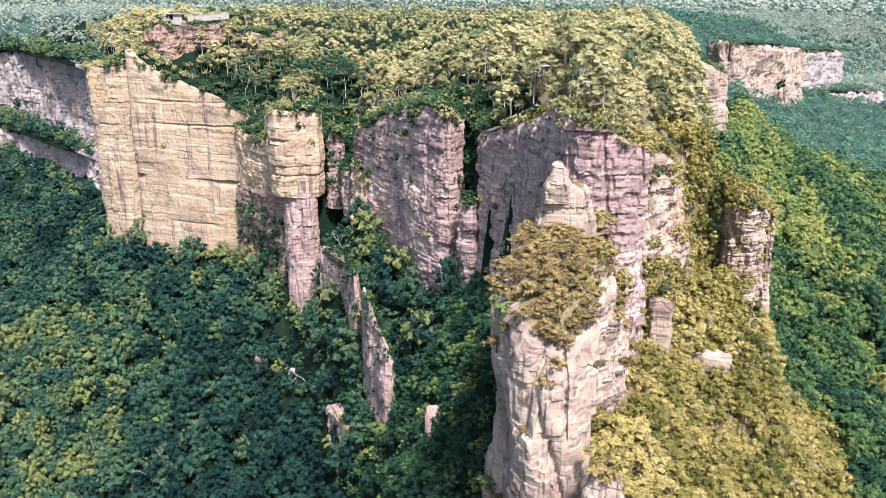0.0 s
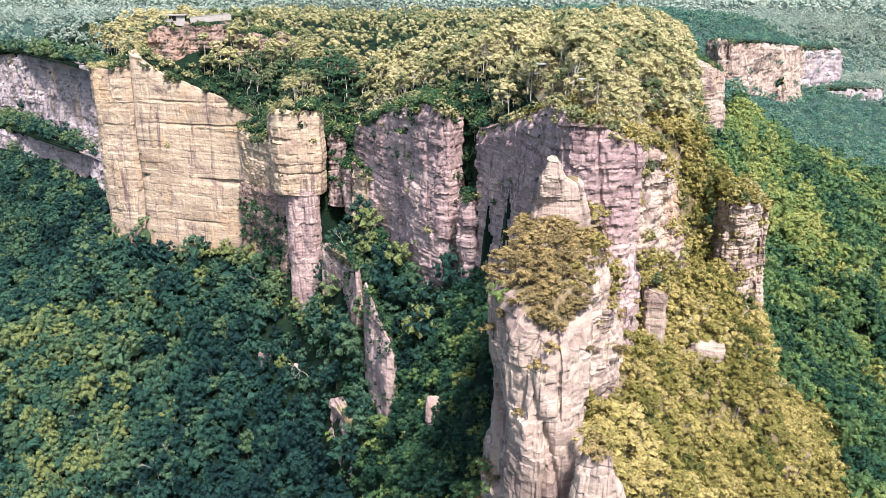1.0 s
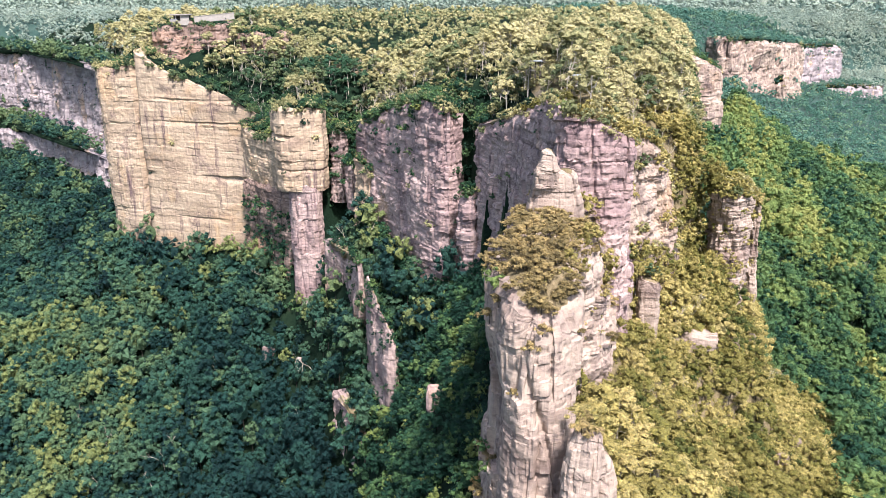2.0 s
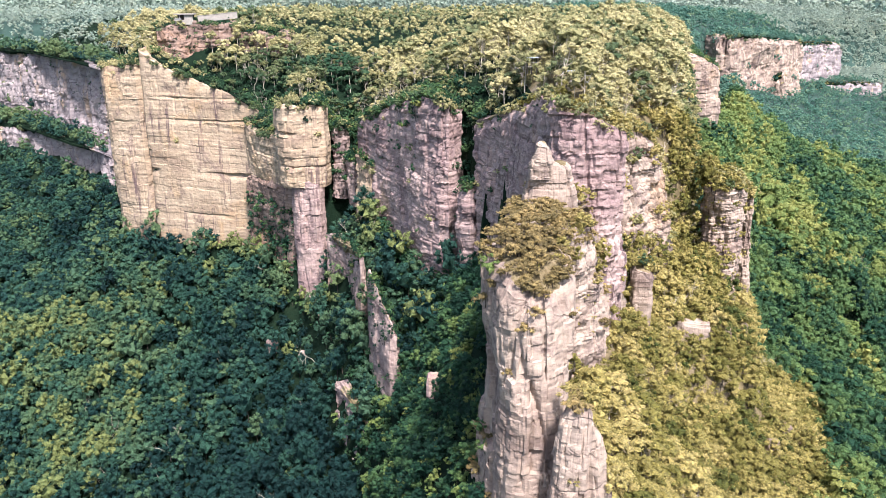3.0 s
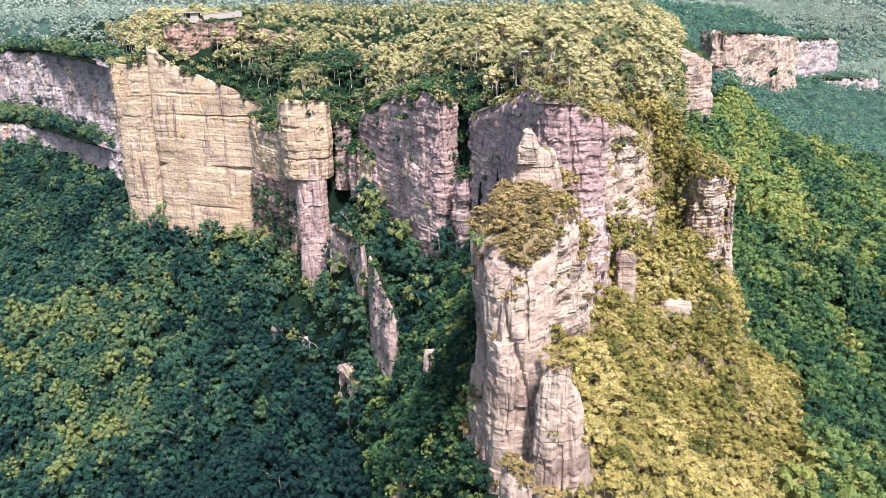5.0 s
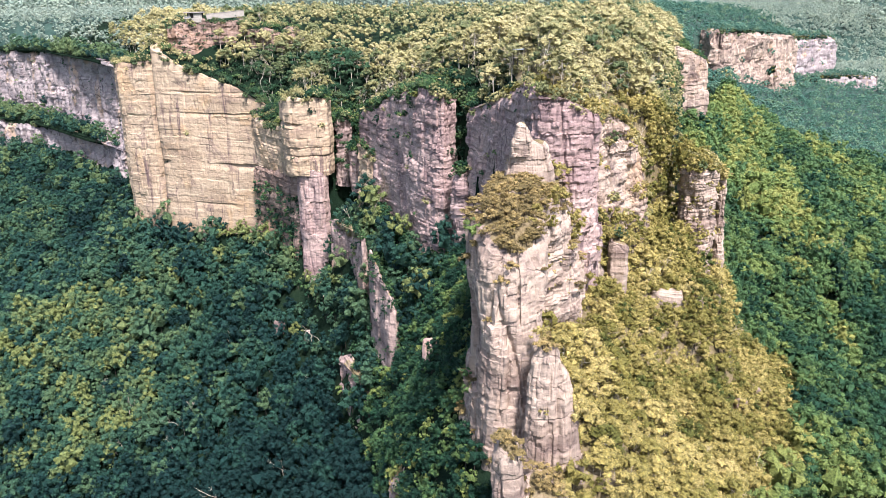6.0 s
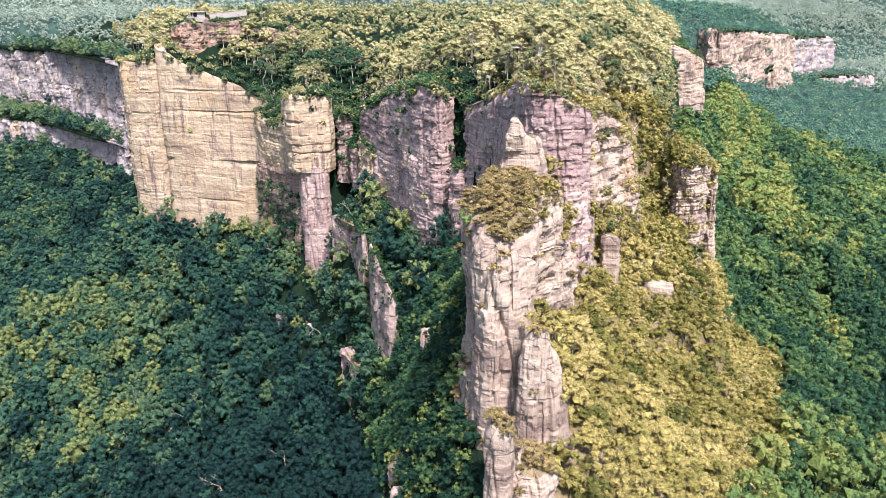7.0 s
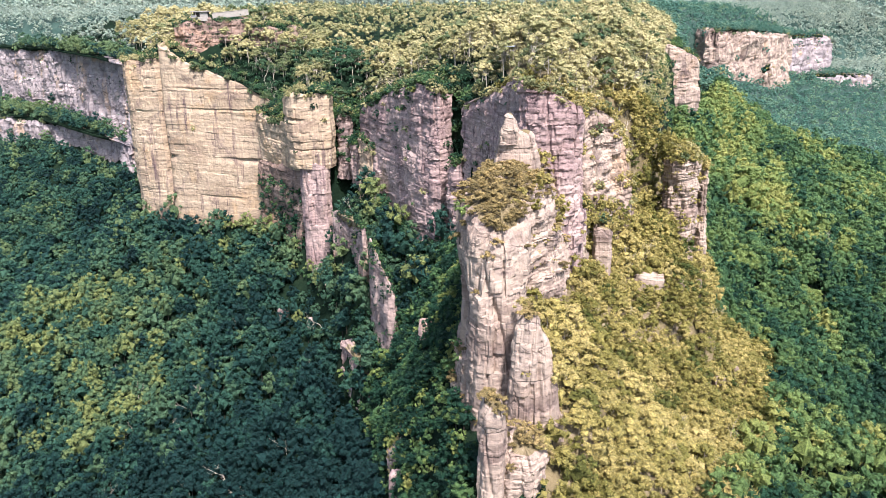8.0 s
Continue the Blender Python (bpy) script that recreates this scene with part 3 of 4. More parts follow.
# far cliffs
rock("cliff", [(112, 492, 172), (130, 478, 171), (150, 470, 168), (168, 474, 162), (177, 487, 157), (174, 512, 164), (124, 515, 172)], 80, ROCK_PALE, "distant layered sandstone headland", 1.0, 0.8, 1.0, 2, 30, 4.5)
rock("cliff", [(268, 800, 163), (290, 786, 162), (345, 832, 158), (395, 888, 153), (424, 936, 149), (446, 990, 148), (380, 1010, 155), (280, 890, 163)], 88, ROCK_PALE, "distant sunlit cream sandstone cliff line", 1.8, 1.7, 4.0, 3, 31, 7.0, joint=1.2, soft=1, bushy=3.0, strata=0.7)
rock("cliff", [(352, 845, 112), (366, 836, 120), (376, 848, 120), (372, 880, 124), (350, 876, 122)], 66, ROCK_PALE, "distant cream sandstone buttress below the cliff line", 1.4, 1.4, 3.0, 1, 32, 6.0)
rock("cliff", [(446, 1010, 141), (500, 1060, 141), (553, 1104, 139), (566, 1135, 138), (500, 1160, 141), (440, 1080, 142)], 92, ROCK_FAR_HAZE, "distant hazy sandstone cliff line", 2.6, 1.8, 3.0, 3, 33, 7.0)
rock("cliff", [(432, 985, 86), (520, 1040, 88), (605, 1092, 84), (640, 1130, 82), (520, 1125, 90), (450, 1050, 90)], 44, ROCK_FAR_HAZE, "distant hazy lower sandstone cliff line", 2.6, 1.8, 3.0, 3, 34, 7.0)
rock("cliff", [(-560, 850, 158), (-402, 706, 158), (-384, 690, 159), (-335, 640, 161), (-282, 582, 161), (-252, 548, 160), (-222, 495, 158), (-205, 520, 160), (-262, 605, 162), (-400, 765, 160), (-560, 880, 160)], 100, ROCK_FAR_HAZE, "grey and orange sandstone cliff line above a green terrace", 1.6, 1.3, 2.0, 2, 35, 6.0, joint=1.2, strata=0.5, soft=1, bushy=0.8)
rock("cliff", [(-540, 770, 96), (-386, 655, 97), (-337, 616, 99), (-268, 555, 102), (-236, 505, 98), (-222, 520, 102), (-330, 665, 102), (-520, 830, 100)], 48, ROCK_FAR_HAZE, "lower grey sandstone wall below a green terrace", 1.6, 1.3, 2.0, 2, 36, 5.0, joint=1.2, strata=0.5, soft=1, bushy=2.5)


# ---- plants ----
rng = np.random.default_rng(5)


def unit(v):
    return v / (np.linalg.norm(v, axis=-1, keepdims=True) + 1e-9)


def tube(points, radii, sides=5):
    """A bent, tapering tube: vertices and quads."""
    V, F = [], []
    pts = np.array(points, float)
    for i, (p, r) in enumerate(zip(pts, radii)):
        d = unit(pts[min(i + 1, len(pts) - 1)] - pts[max(i - 1, 0)])
        a = unit(np.cross(d, [0.31, 0.87, 0.12]))
        b = np.cross(d, a)
        for k in range(sides):
            w = 2 * math.pi * k / sides
            V.append(p + r * (math.cos(w) * a + math.sin(w) * b))
        if i:
            o = (i - 1) * sides
            F += [(o + k, o + (k + 1) % sides, o + sides + (k + 1) % sides, o + sides + k) for k in range(sides)]
    return np.array(V), np.array(F)


def joined(parts):
    V, F, o = [], [], 0
    for v, f in parts:
        V.append(v)
        if f.shape[1] == 4:
            f = np.concatenate([f[:, [0, 1, 2]], f[:, [0, 2, 3]]])
        F.append(f + o)
        o += len(v)
    return np.concatenate(V), np.concatenate(F)


def leaves(centres, radii, count, size, r, flat=0.6, up=0.55):
    """Leaf sprays over a set of clumps, thickest on the upper outer sides."""
    ci = r.choice(len(centres), count, p=radii ** 2 / (radii ** 2).sum())
    d = unit(r.normal(size=(count, 3)) + [0, 0, 0.35])
    pos = centres[ci] + d * (radii[ci] * r.uniform(0.72, 1.14, count))[:, None] * [1, 1, flat]
    nrm = unit(d * 0.9 + [0, 0, up] + r.normal(size=(count, 3)) * 0.27)
    a = unit(np.cross(nrm, r.normal(size=(count, 3))))
    b = np.cross(nrm, a)
    s = size * r.uniform(0.55, 1.4, count)[:, None]
    k = r.uniform(0.4, 0.85, count)[:, None]
    spray = np.stack([pos - a * s, pos - b * s * k + a * s * 0.6, pos + b * s * 1.2 * k + a * s * 0.7], 1)
    return spray.reshape(-1, 3), np.arange(count * 3).reshape(-1, 3)


def cores(centres, radii, r, flat):
    """A rough lump of inner foliage in each clump."""
    c = np.array([[1, 0, 0], [-1, 0, 0], [0, 1, 0], [0, -1, 0], [0, 0, 1], [0, 0, -1]], float)
    f = np.array([[0, 2, 4], [2, 1, 4], [1, 3, 4], [3, 0, 4], [2, 0, 5], [1, 2, 5], [3, 1, 5], [0, 3, 5]])
    out = []
    for p, q in zip(centres, radii):
        a = unit(r.normal(size=3))
        b = unit(np.cross(a, r.normal(size=3)))
        m = np.stack([a, b, np.cross(a, b)])
        out.append((p + (c * r.uniform(0.6, 1.0, (6, 1))) @ m * q * [1, 1, flat], f))
    return joined(out)


def tree_shape(seed, height, spread, clumps, count, size, bole, lean=0.1, flat=0.6, limbs=True, stem=0.16, sides=5, skirt=0.7):
    """Wood and leaves of one tree standing at the origin."""
    r = np.random.default_rng(seed)
    bend = r.normal(size=2) * lean * height
    at = lambda t: np.array([bend[0] * t * t, bend[1] * t * t, height * t])
    crown_h = height * (1 - bole)
    cs, rs = [], []
    for i in range(clumps):
        w = 2.4 * i + r.uniform(-0.5, 0.5)
        q = math.sqrt((i + 0.5) / clumps) * spread * r.uniform(0.6, 1.0)
        zz = height - crown_h * (0.12 + skirt * (q / spread) ** 2 * r.uniform(0.55, 1.2)) + r.normal() * 0.05 * crown_h
        cs.append(at(0.9) * [1, 1, 0] + [math.cos(w) * q, math.sin(w) * q, zz])
        rs.append(spread * r.uniform(0.27, 0.46))
    cs, rs = np.array(cs), np.array(rs)
    wood = [tube([at(0) - [0, 0, 1.5], at(0.3), at(0.62), at(0.86)], [stem * 1.5, stem, stem * 0.75, stem * 0.35], sides)]
    if limbs:
        for i in range(0, clumps, 2 if clumps > 9 else 1):
            t0 = r.uniform(0.35, 0.7)
            mid = at(t0) * 0.45 + cs[i] * 0.55 + [0, 0, -0.06 * height]
            wood.append(tube([at(t0), mid, cs[i]], [stem * 0.6, stem * 0.42, stem * 0.14], 4))
    return joined(wood), joined([cores(cs, rs, r, flat), leaves(cs, rs, count, size, r, flat)])


def dome_shape(seed, height, spread, clumps, count, size, stem=0.1, body=True):
    """A broad crown of many rounded clumps of foliage with gaps between, leafed at their edges, and its stem."""
    r = np.random.default_rng(seed)
    k = (np.arange(clumps) + r.uniform(0.2, 0.8, clumps)) / clumps
    up = 1.0 - 1.3 * k ** 1.15
    w = 2.4 * np.arange(clumps) + r.uniform(-0.6, 0.6, clumps)
    rim = np.sqrt(np.maximum(1 - up ** 2, 0.02)) * r.uniform(0.78, 1.18, clumps)
    squash = r.uniform(0.84, 1.16)
    cs = np.stack([np.cos(w) * rim * spread * 0.84 * squash, np.sin(w) * rim * spread * 0.84 / squash, height * (0.54 + 0.36 * up * r.uniform(0.75, 1.2, clumps))], 1)
    rs = spread * r.uniform(0.23, 0.38, clumps) * (12 / max(clumps, 5)) ** 0.3
    parts = [cores(cs, rs, r, 0.8), leaves(cs, rs, count, size, r, 0.8, 0.25)]
    if body:
        parts.append(cores(np.array([[0, 0, height * 0.48]]), np.array([spread * 0.72]), r, 0.42 * height / spread))
    wood = tube([(0, 0, -1.5), (0, 0, height * 0.45)], [stem * 1.4, stem], 3)
    return joined([wood]), joined(parts)


def bare_shape(seed, height):
    """A dead tree: a pale stem with forked, upswept bare limbs."""
    r = np.random.default_rng(seed)
    parts = []

    def grow(p, d, length, rad, depth):
        q = p + d * length * 0.5 + r.normal(size=3) * 0.05 * length
        e = p + d * length + r.normal(size=3) * 0.08 * length
        parts.append(tube([p, q, e], [rad, rad * 0.8, rad * 0.55], 4))
        if depth:
            for _ in range(r.integers(2, 4)):
                nd = unit(d + r.normal(size=3) * 0.55 + [0, 0, 0.12])
                grow(e if r.random() < 0.7 else q, nd, length * r.uniform(0.5, 0.78), rad * 0.55, depth - 1)

    grow(np.array([0, 0, -1.0]), unit(np.array([r.normal() * 0.12, r.normal() * 0.12, 1])), height * 0.5, 0.13, 3)
    return joined(parts)


# where plants can stand: the first surface met from above
from mathutils.bvhtree import BVHTree
rv, rf, off = [], [], 0
for v, f in ROCKS:
    rv.append(v)
    rf.append(f + off)
    off += len(v)
ROCK_TREE = BVHTree.FromPolygons(np.concatenate(rv).tolist(), np.concatenate(rf).tolist(), all_triangles=True)


def site(x, y, ground_z):
    """Height, steepness and whether it is rock, at a point of the plan."""
    if any((x - a) ** 2 + (y - b) ** 2 < r * r for a, b, r in CLEAR):
        return ground_z, 0.0, True
    hit = ROCK_TREE.ray_cast((x, y, 400.0), (0, 0, -1.0))
    if hit[0] is not None and hit[0].z > ground_z - 0.3:
        return hit[0].z, abs(hit[1].z), True
    return ground_z, 1.0, False


def scatter(x0, x1, y0, y1, gap, seed):
    r = np.random.default_rng(seed)
    xs, ys = np.meshgrid(np.arange(x0, x1, gap), np.arange(y0, y1, gap * 0.87))
    xs = xs + (np.arange(xs.shape[0]) % 2)[:, None] * gap * 0.5
    xs, ys = (xs + r.uniform(-0.42, 0.42, xs.shape) * gap).ravel(), (ys + r.uniform(-0.42, 0.42, ys.shape) * gap).ravel()
    keep = np.abs(xs - 2 + 0.02 * ys) < 0.64 * (ys + 62) + 25
    if y0 < 0:
        keep[:] = True
    xs, ys = xs[keep], ys[keep]
    zs = land(xs, ys)
    keep = (ys > (200 - zs) * 1.33 - 78) == (y0 >= 0)
    return xs[keep], ys[keep], zs[keep]


class Stand:
    """Many plants of a few shapes, joined into one mesh."""

    def __init__(self, shapes, seed):
        self.s, self.V, self.F, self.I, self.T, self.o = shapes, [], [], [], [], 0
        self.r = np.random.default_rng(seed)

    def add(self, x, y, z, size, tint, tall=1.0):
        (wv, wf), (lv, lf) = self.s[self.r.integers(len(self.s))]
        w = self.r.uniform(0, 6.283)
        c, s = math.cos(w) * size, math.sin(w) * size
        m = np.array([[c, -s, 0], [s, c, 0], [0, 0, size * tall]])
        for v, f, i in ((wv, wf, 1), (lv, lf, 0)):
            self.V.append(v @ m.T + [x, y, z])
            self.F.append(f + self.o)
            self.I.append(np.full(len(f), i))
            self.T.append(np.full(len(f), tint))
            self.o += len(v)

    def done(self, name, leaf, bark, label, category):
        me = mesh_from(name, np.concatenate(self.V), np.concatenate(self.F), [leaf, bark], np.concatenate(self.I), tint=np.concatenate(self.T))
        return tagged(new(name, me), label, category, kind="stuff")


VALLEY = [dome_shape(100 + i, 10.5 + 1.3 * (i % 4), 4.2 + 0.55 * (i % 3), 10 + i % 4, 180, 0.44) for i in range(12)]
VALLEY_FAR = [dome_shape(120 + i, 11 + i % 4, 5.0 + 0.4 * (i % 3), 9 + i % 3, 110, 0.54) for i in range(8)]
SLOPE = [tree_shape(140 + i, 5.6 + 0.8 * (i % 3), 2.9 + 0.3 * (i % 2), 16, 420, 0.21, 0.05, 0.1, 0.7, True, 0.06, 3, 0.95) for i in range(7)]
PLATEAU = [tree_shape(160 + i, 10.5 + i % 3, 4.0, 16, 380, 0.23, 0.3, 0.08, 0.7, True, 0.15, 3, 0.85) for i in range(7)]
SHRUB = [tree_shape(180 + i, 2.0, 1.35, 9, 150, 0.13, 0.05, 0.05, 0.75, False, 0.05, 3) for i in range(5)]
SCRUB = [dome_shape(230 + i, 5.4 + 0.8 * (i % 3), 2.9 + 0.3 * (i % 2), 11 + i % 4, 270, 0.22) for i in range(9)]
WOOD = [tree_shape(210 + i, 10 + i % 3, 4.0 + 0.4 * (i % 2), 12, 200, 0.31, 0.25, 0.07, 0.7, i % 3 == 0, 0.13, 3, 0.9) for i in range(9)]
THICKET = [dome_shape(220 + i, 5.2 + 0.8 * (i % 3), 2.9, 7 + i % 3, 68, 0.4) for i in range(8)]
BUSH = [dome_shape(190 + i, 3.0, 1.8, 5 + i % 2, 50, 0.28, body=False) for i in range(6)]
FAR = [dome_shape(200 + i, 12, 5.2, 5 + i % 2, 20, 1.0, body=False) for i in range(6)]
CLEAR = ((34.5, 185, 4.5), (33, 176, 3), (26.2, 213, 3.5), (25.4, 207, 2.5), (-150, 427, 8), (-140, 428, 9), (-128, 433, 9))

# western valley
st, sf, sp = Stand(VALLEY, 1), Stand(VALLEY_FAR, 2), Stand(SCRUB, 27)
x, y, z = scatter(-480, 20, 70, 760, 5.4, 11)
rim_in, foot_in = inside(RIM, x, y), inside(FOOT, x, y)
for a, b, c, ri, fi, spur in zip(x, y, z, rim_in, foot_in, inside(TALUS, x, y)):
    if ri or (fi and b > 168):
        continue
    h, up, stone = site(a, b, c)
    if stone and (a > -210 or up < 0.5):
        continue
    low = -86 < a < -38 and 290 < b < 340
    # sun on spur and far left, shade near, painted in as tint
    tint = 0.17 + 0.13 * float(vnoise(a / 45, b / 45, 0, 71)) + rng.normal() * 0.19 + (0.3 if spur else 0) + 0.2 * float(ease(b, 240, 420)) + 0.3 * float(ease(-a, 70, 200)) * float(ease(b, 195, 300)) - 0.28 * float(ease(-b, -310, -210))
    near = b < 400
    if not near and rng.random() < 0.2:
        continue
    if spur and b < 235:
        for _ in range(3):
            a2, b2 = a + rng.uniform(-3, 3), b + rng.uniform(-3, 3)
            h, up, stone = site(a2, b2, float(land(a2, b2)))
            if not stone:
                sp.add(a2, b2, h - 0.8, rng.uniform(0.6, 1.15), min(max(tint + rng.normal() * 0.12, 0.02), 0.98), rng.uniform(0.8, 1.1))
        continue
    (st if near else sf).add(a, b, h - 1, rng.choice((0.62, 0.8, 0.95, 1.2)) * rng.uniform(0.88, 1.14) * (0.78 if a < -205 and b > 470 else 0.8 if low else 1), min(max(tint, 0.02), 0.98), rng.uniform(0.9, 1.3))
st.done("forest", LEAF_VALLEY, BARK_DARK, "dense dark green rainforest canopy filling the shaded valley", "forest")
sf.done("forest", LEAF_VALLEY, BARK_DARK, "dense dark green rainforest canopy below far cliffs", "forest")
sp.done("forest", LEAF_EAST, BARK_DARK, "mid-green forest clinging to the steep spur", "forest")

# eastern valley
st, sf = Stand(VALLEY, 3), Stand(VALLEY_FAR, 4)
x, y, z = scatter(70, 420, 90, 670, 6.2, 12)
out = ~inside(TALUS, x, y) | (~inside(FOOT, x, y) & (y > 258))
for a, b, c, o in zip(x, y, z, out):
    if not o:
        continue
    h, up, stone = site(a, b, c)
    if stone or (a < 85 + (b - 130) * 0.54 and b < 258):
        continue
    # tint paints the sunlit slope edge lighter, the shaded near valley darker
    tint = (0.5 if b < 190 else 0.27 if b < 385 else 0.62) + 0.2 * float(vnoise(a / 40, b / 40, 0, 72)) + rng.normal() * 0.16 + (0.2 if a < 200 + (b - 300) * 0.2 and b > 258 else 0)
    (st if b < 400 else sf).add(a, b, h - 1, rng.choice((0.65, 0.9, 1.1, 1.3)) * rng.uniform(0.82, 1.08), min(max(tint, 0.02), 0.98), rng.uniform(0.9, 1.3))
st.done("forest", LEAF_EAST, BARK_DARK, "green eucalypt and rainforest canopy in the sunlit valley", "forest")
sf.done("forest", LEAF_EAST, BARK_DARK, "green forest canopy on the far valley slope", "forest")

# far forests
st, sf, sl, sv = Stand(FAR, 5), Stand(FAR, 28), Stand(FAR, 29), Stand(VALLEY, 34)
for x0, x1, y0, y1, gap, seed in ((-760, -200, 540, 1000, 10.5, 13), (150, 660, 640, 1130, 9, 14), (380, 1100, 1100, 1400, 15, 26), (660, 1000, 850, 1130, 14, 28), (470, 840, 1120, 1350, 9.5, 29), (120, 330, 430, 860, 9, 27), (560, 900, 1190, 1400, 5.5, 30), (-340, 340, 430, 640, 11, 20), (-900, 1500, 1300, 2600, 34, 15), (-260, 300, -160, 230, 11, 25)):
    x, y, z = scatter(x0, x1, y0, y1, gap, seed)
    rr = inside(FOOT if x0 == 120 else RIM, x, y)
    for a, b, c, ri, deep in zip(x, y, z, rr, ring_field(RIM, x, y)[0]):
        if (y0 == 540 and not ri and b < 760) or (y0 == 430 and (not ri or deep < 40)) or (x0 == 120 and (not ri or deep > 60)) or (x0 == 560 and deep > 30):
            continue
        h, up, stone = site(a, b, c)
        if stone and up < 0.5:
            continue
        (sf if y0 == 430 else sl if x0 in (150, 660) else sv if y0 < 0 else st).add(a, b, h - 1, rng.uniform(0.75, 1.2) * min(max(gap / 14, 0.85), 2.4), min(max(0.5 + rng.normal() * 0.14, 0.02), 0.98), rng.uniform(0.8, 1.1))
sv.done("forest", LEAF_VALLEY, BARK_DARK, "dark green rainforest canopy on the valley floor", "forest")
sl.done("forest", LEAF_SLOPE_HAZE, BARK_DARK, "forest on the far valley slopes, tinted blue-green for haze", "forest")
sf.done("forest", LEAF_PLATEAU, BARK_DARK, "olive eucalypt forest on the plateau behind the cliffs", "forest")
st.done("forest", LEAF_FAR_HAZE, BARK_DARK, "distant forest on plateaus and slopes, paled in colour for haze", "forest")


# single trees
def tree_thing(name, shape, leaf, bark, label, category, group, tint):
    (wv, wf), (lv, lf) = shape
    ob = tagged(new(name), label, category, group)
    t = new("trunk", mesh_from("trunk", wv, wf, [bark]))
    c = new("crown", mesh_from("crown", lv, lf, [leaf], tint=np.full(len(lf), tint)))
    t.parent = c.parent = ob
    return ob


def place(protos, used, x, y, z, size, tall, r):
    i = int(r.integers(len(protos)))
    m = pose(x, y, z, 0, 0, float(r.uniform(0, 360)))
    ob = protos[i] if i not in used else copy_thing(protos[i], m)
    ob.matrix_basis = m @ Matrix.Diagonal((size, size, size * tall, 1))
    used.add(i)
    return ob


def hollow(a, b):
    """How much greener and darker the trees are tinted in three hollows behind the rim."""
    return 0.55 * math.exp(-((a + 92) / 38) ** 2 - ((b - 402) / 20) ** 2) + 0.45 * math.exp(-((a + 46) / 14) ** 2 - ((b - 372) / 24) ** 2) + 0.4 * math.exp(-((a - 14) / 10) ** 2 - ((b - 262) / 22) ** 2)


# eastern slope of the ridge and the plateau's rim
slope_trees = [tree_thing("eucalypt_tree", SLOPE[i % 6], LEAF_RIDGE, BARK, "olive-green eucalypt with pale limbs on the sunny slope", "tree", "eucalypts on the eastern slope", 0.3 + 0.08 * (i % 6)) for i in range(6)]
used, made = set(), 0
st = Stand(SCRUB + SLOPE[:2], 6)
x, y, z = scatter(22, 142, 60, 262, 3.4, 16)
ri = inside(RIM, x, y)
order = np.argsort(y)
for k in order:
    a, b, c = x[k], y[k], z[k]
    if ri[k] or a > 90 + (b - 130) * 0.54 or (b < 95 and a < 25):
        continue
    h, up, stone = site(a, b, c)
    if stone and (up < 0.55 or (b < 162 and h > 156)):
        continue
    size = rng.choice((0.55, 0.8, 1.05, 1.35)) * rng.uniform(0.85, 1.1)
    if b > 175 and a < 60:
        size *= 0.75
    if made < 230 and not stone and 95 < b < 185:
        place(slope_trees, used, a, b, h - 0.6, size, rng.uniform(0.85, 1.15), rng)
        made += 1
    else:
        st.add(a, b, h - 0.6, size * (0.6 if stone else 1), min(max(0.52 + 0.3 * float(vnoise(a / 11, b / 11, 0, 75)) + rng.normal() * 0.14, 0.02), 0.98), rng.uniform(0.85, 1.1))
st.done("scrub_forest", LEAF_RIDGE, BARK_DARK, "olive-green eucalypt scrub on the sunny slope", "forest")

plateau_trees = [tree_thing("eucalypt_tree", PLATEAU[i % 6], LEAF_PLATEAU, BARK, "tall pale-trunked eucalypt on the cliff top", "tree", "eucalypts on the cliff top", 0.3 + 0.08 * (i % 6)) for i in range(6)]
used, made = set(), 0
st, sf = Stand(PLATEAU[:3] + WOOD, 7), Stand(THICKET, 8)
x, y, z = scatter(-330, 330, 150, 640, 5.7, 17)
ri, fi = inside(RIM, x, y), inside(FOOT, x, y)
dr = ring_field(RIM, x, y)[0]
for k in np.argsort(y):
    a, b, c = x[k], y[k], z[k]
    if not fi[k] or (ri[k] and dr[k] > 48):
        continue
    if not ri[k] and a > 28 and b < 262:
        continue
    h, up, stone = site(a, b, c)
    if stone and (up < 0.6 or b < 160):
        continue
    if ri[k] or (stone and h > 130):
        if made < 70 and 165 < b < 320 and not stone:
            place(plateau_trees, used, a, b, h - 0.5, rng.uniform(0.75, 1.15), rng.uniform(0.85, 1.15), rng)
            made += 1
        elif stone or dr[k] < 5:
            sf.add(a, b, h - 0.5, rng.uniform(0.45, 0.9), min(max(0.5 + rng.normal() * 0.18, 0.02), 0.98), rng.uniform(0.7, 1.0))
        else:
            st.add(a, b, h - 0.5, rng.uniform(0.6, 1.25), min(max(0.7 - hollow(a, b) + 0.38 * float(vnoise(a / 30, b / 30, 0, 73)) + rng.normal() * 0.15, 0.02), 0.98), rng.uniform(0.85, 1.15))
    else:
        sf.add(a, b, h - 0.5, rng.uniform(0.7, 1.1), min(max(0.36 + rng.normal() * 0.14, 0.02), 0.98), rng.uniform(0.8, 1.1))
st.done("forest", LEAF_PLATEAU, BARK, "olive eucalypt woodland with pale trunks on the plateau", "forest")
sf.done("scrub", LEAF_EAST, BARK_DARK, "green scrub on ledges and in gullies of the cliffs", "scrub")

# thickets in the gullies
st, sw = Stand(THICKET, 23), Stand(THICKET, 33)
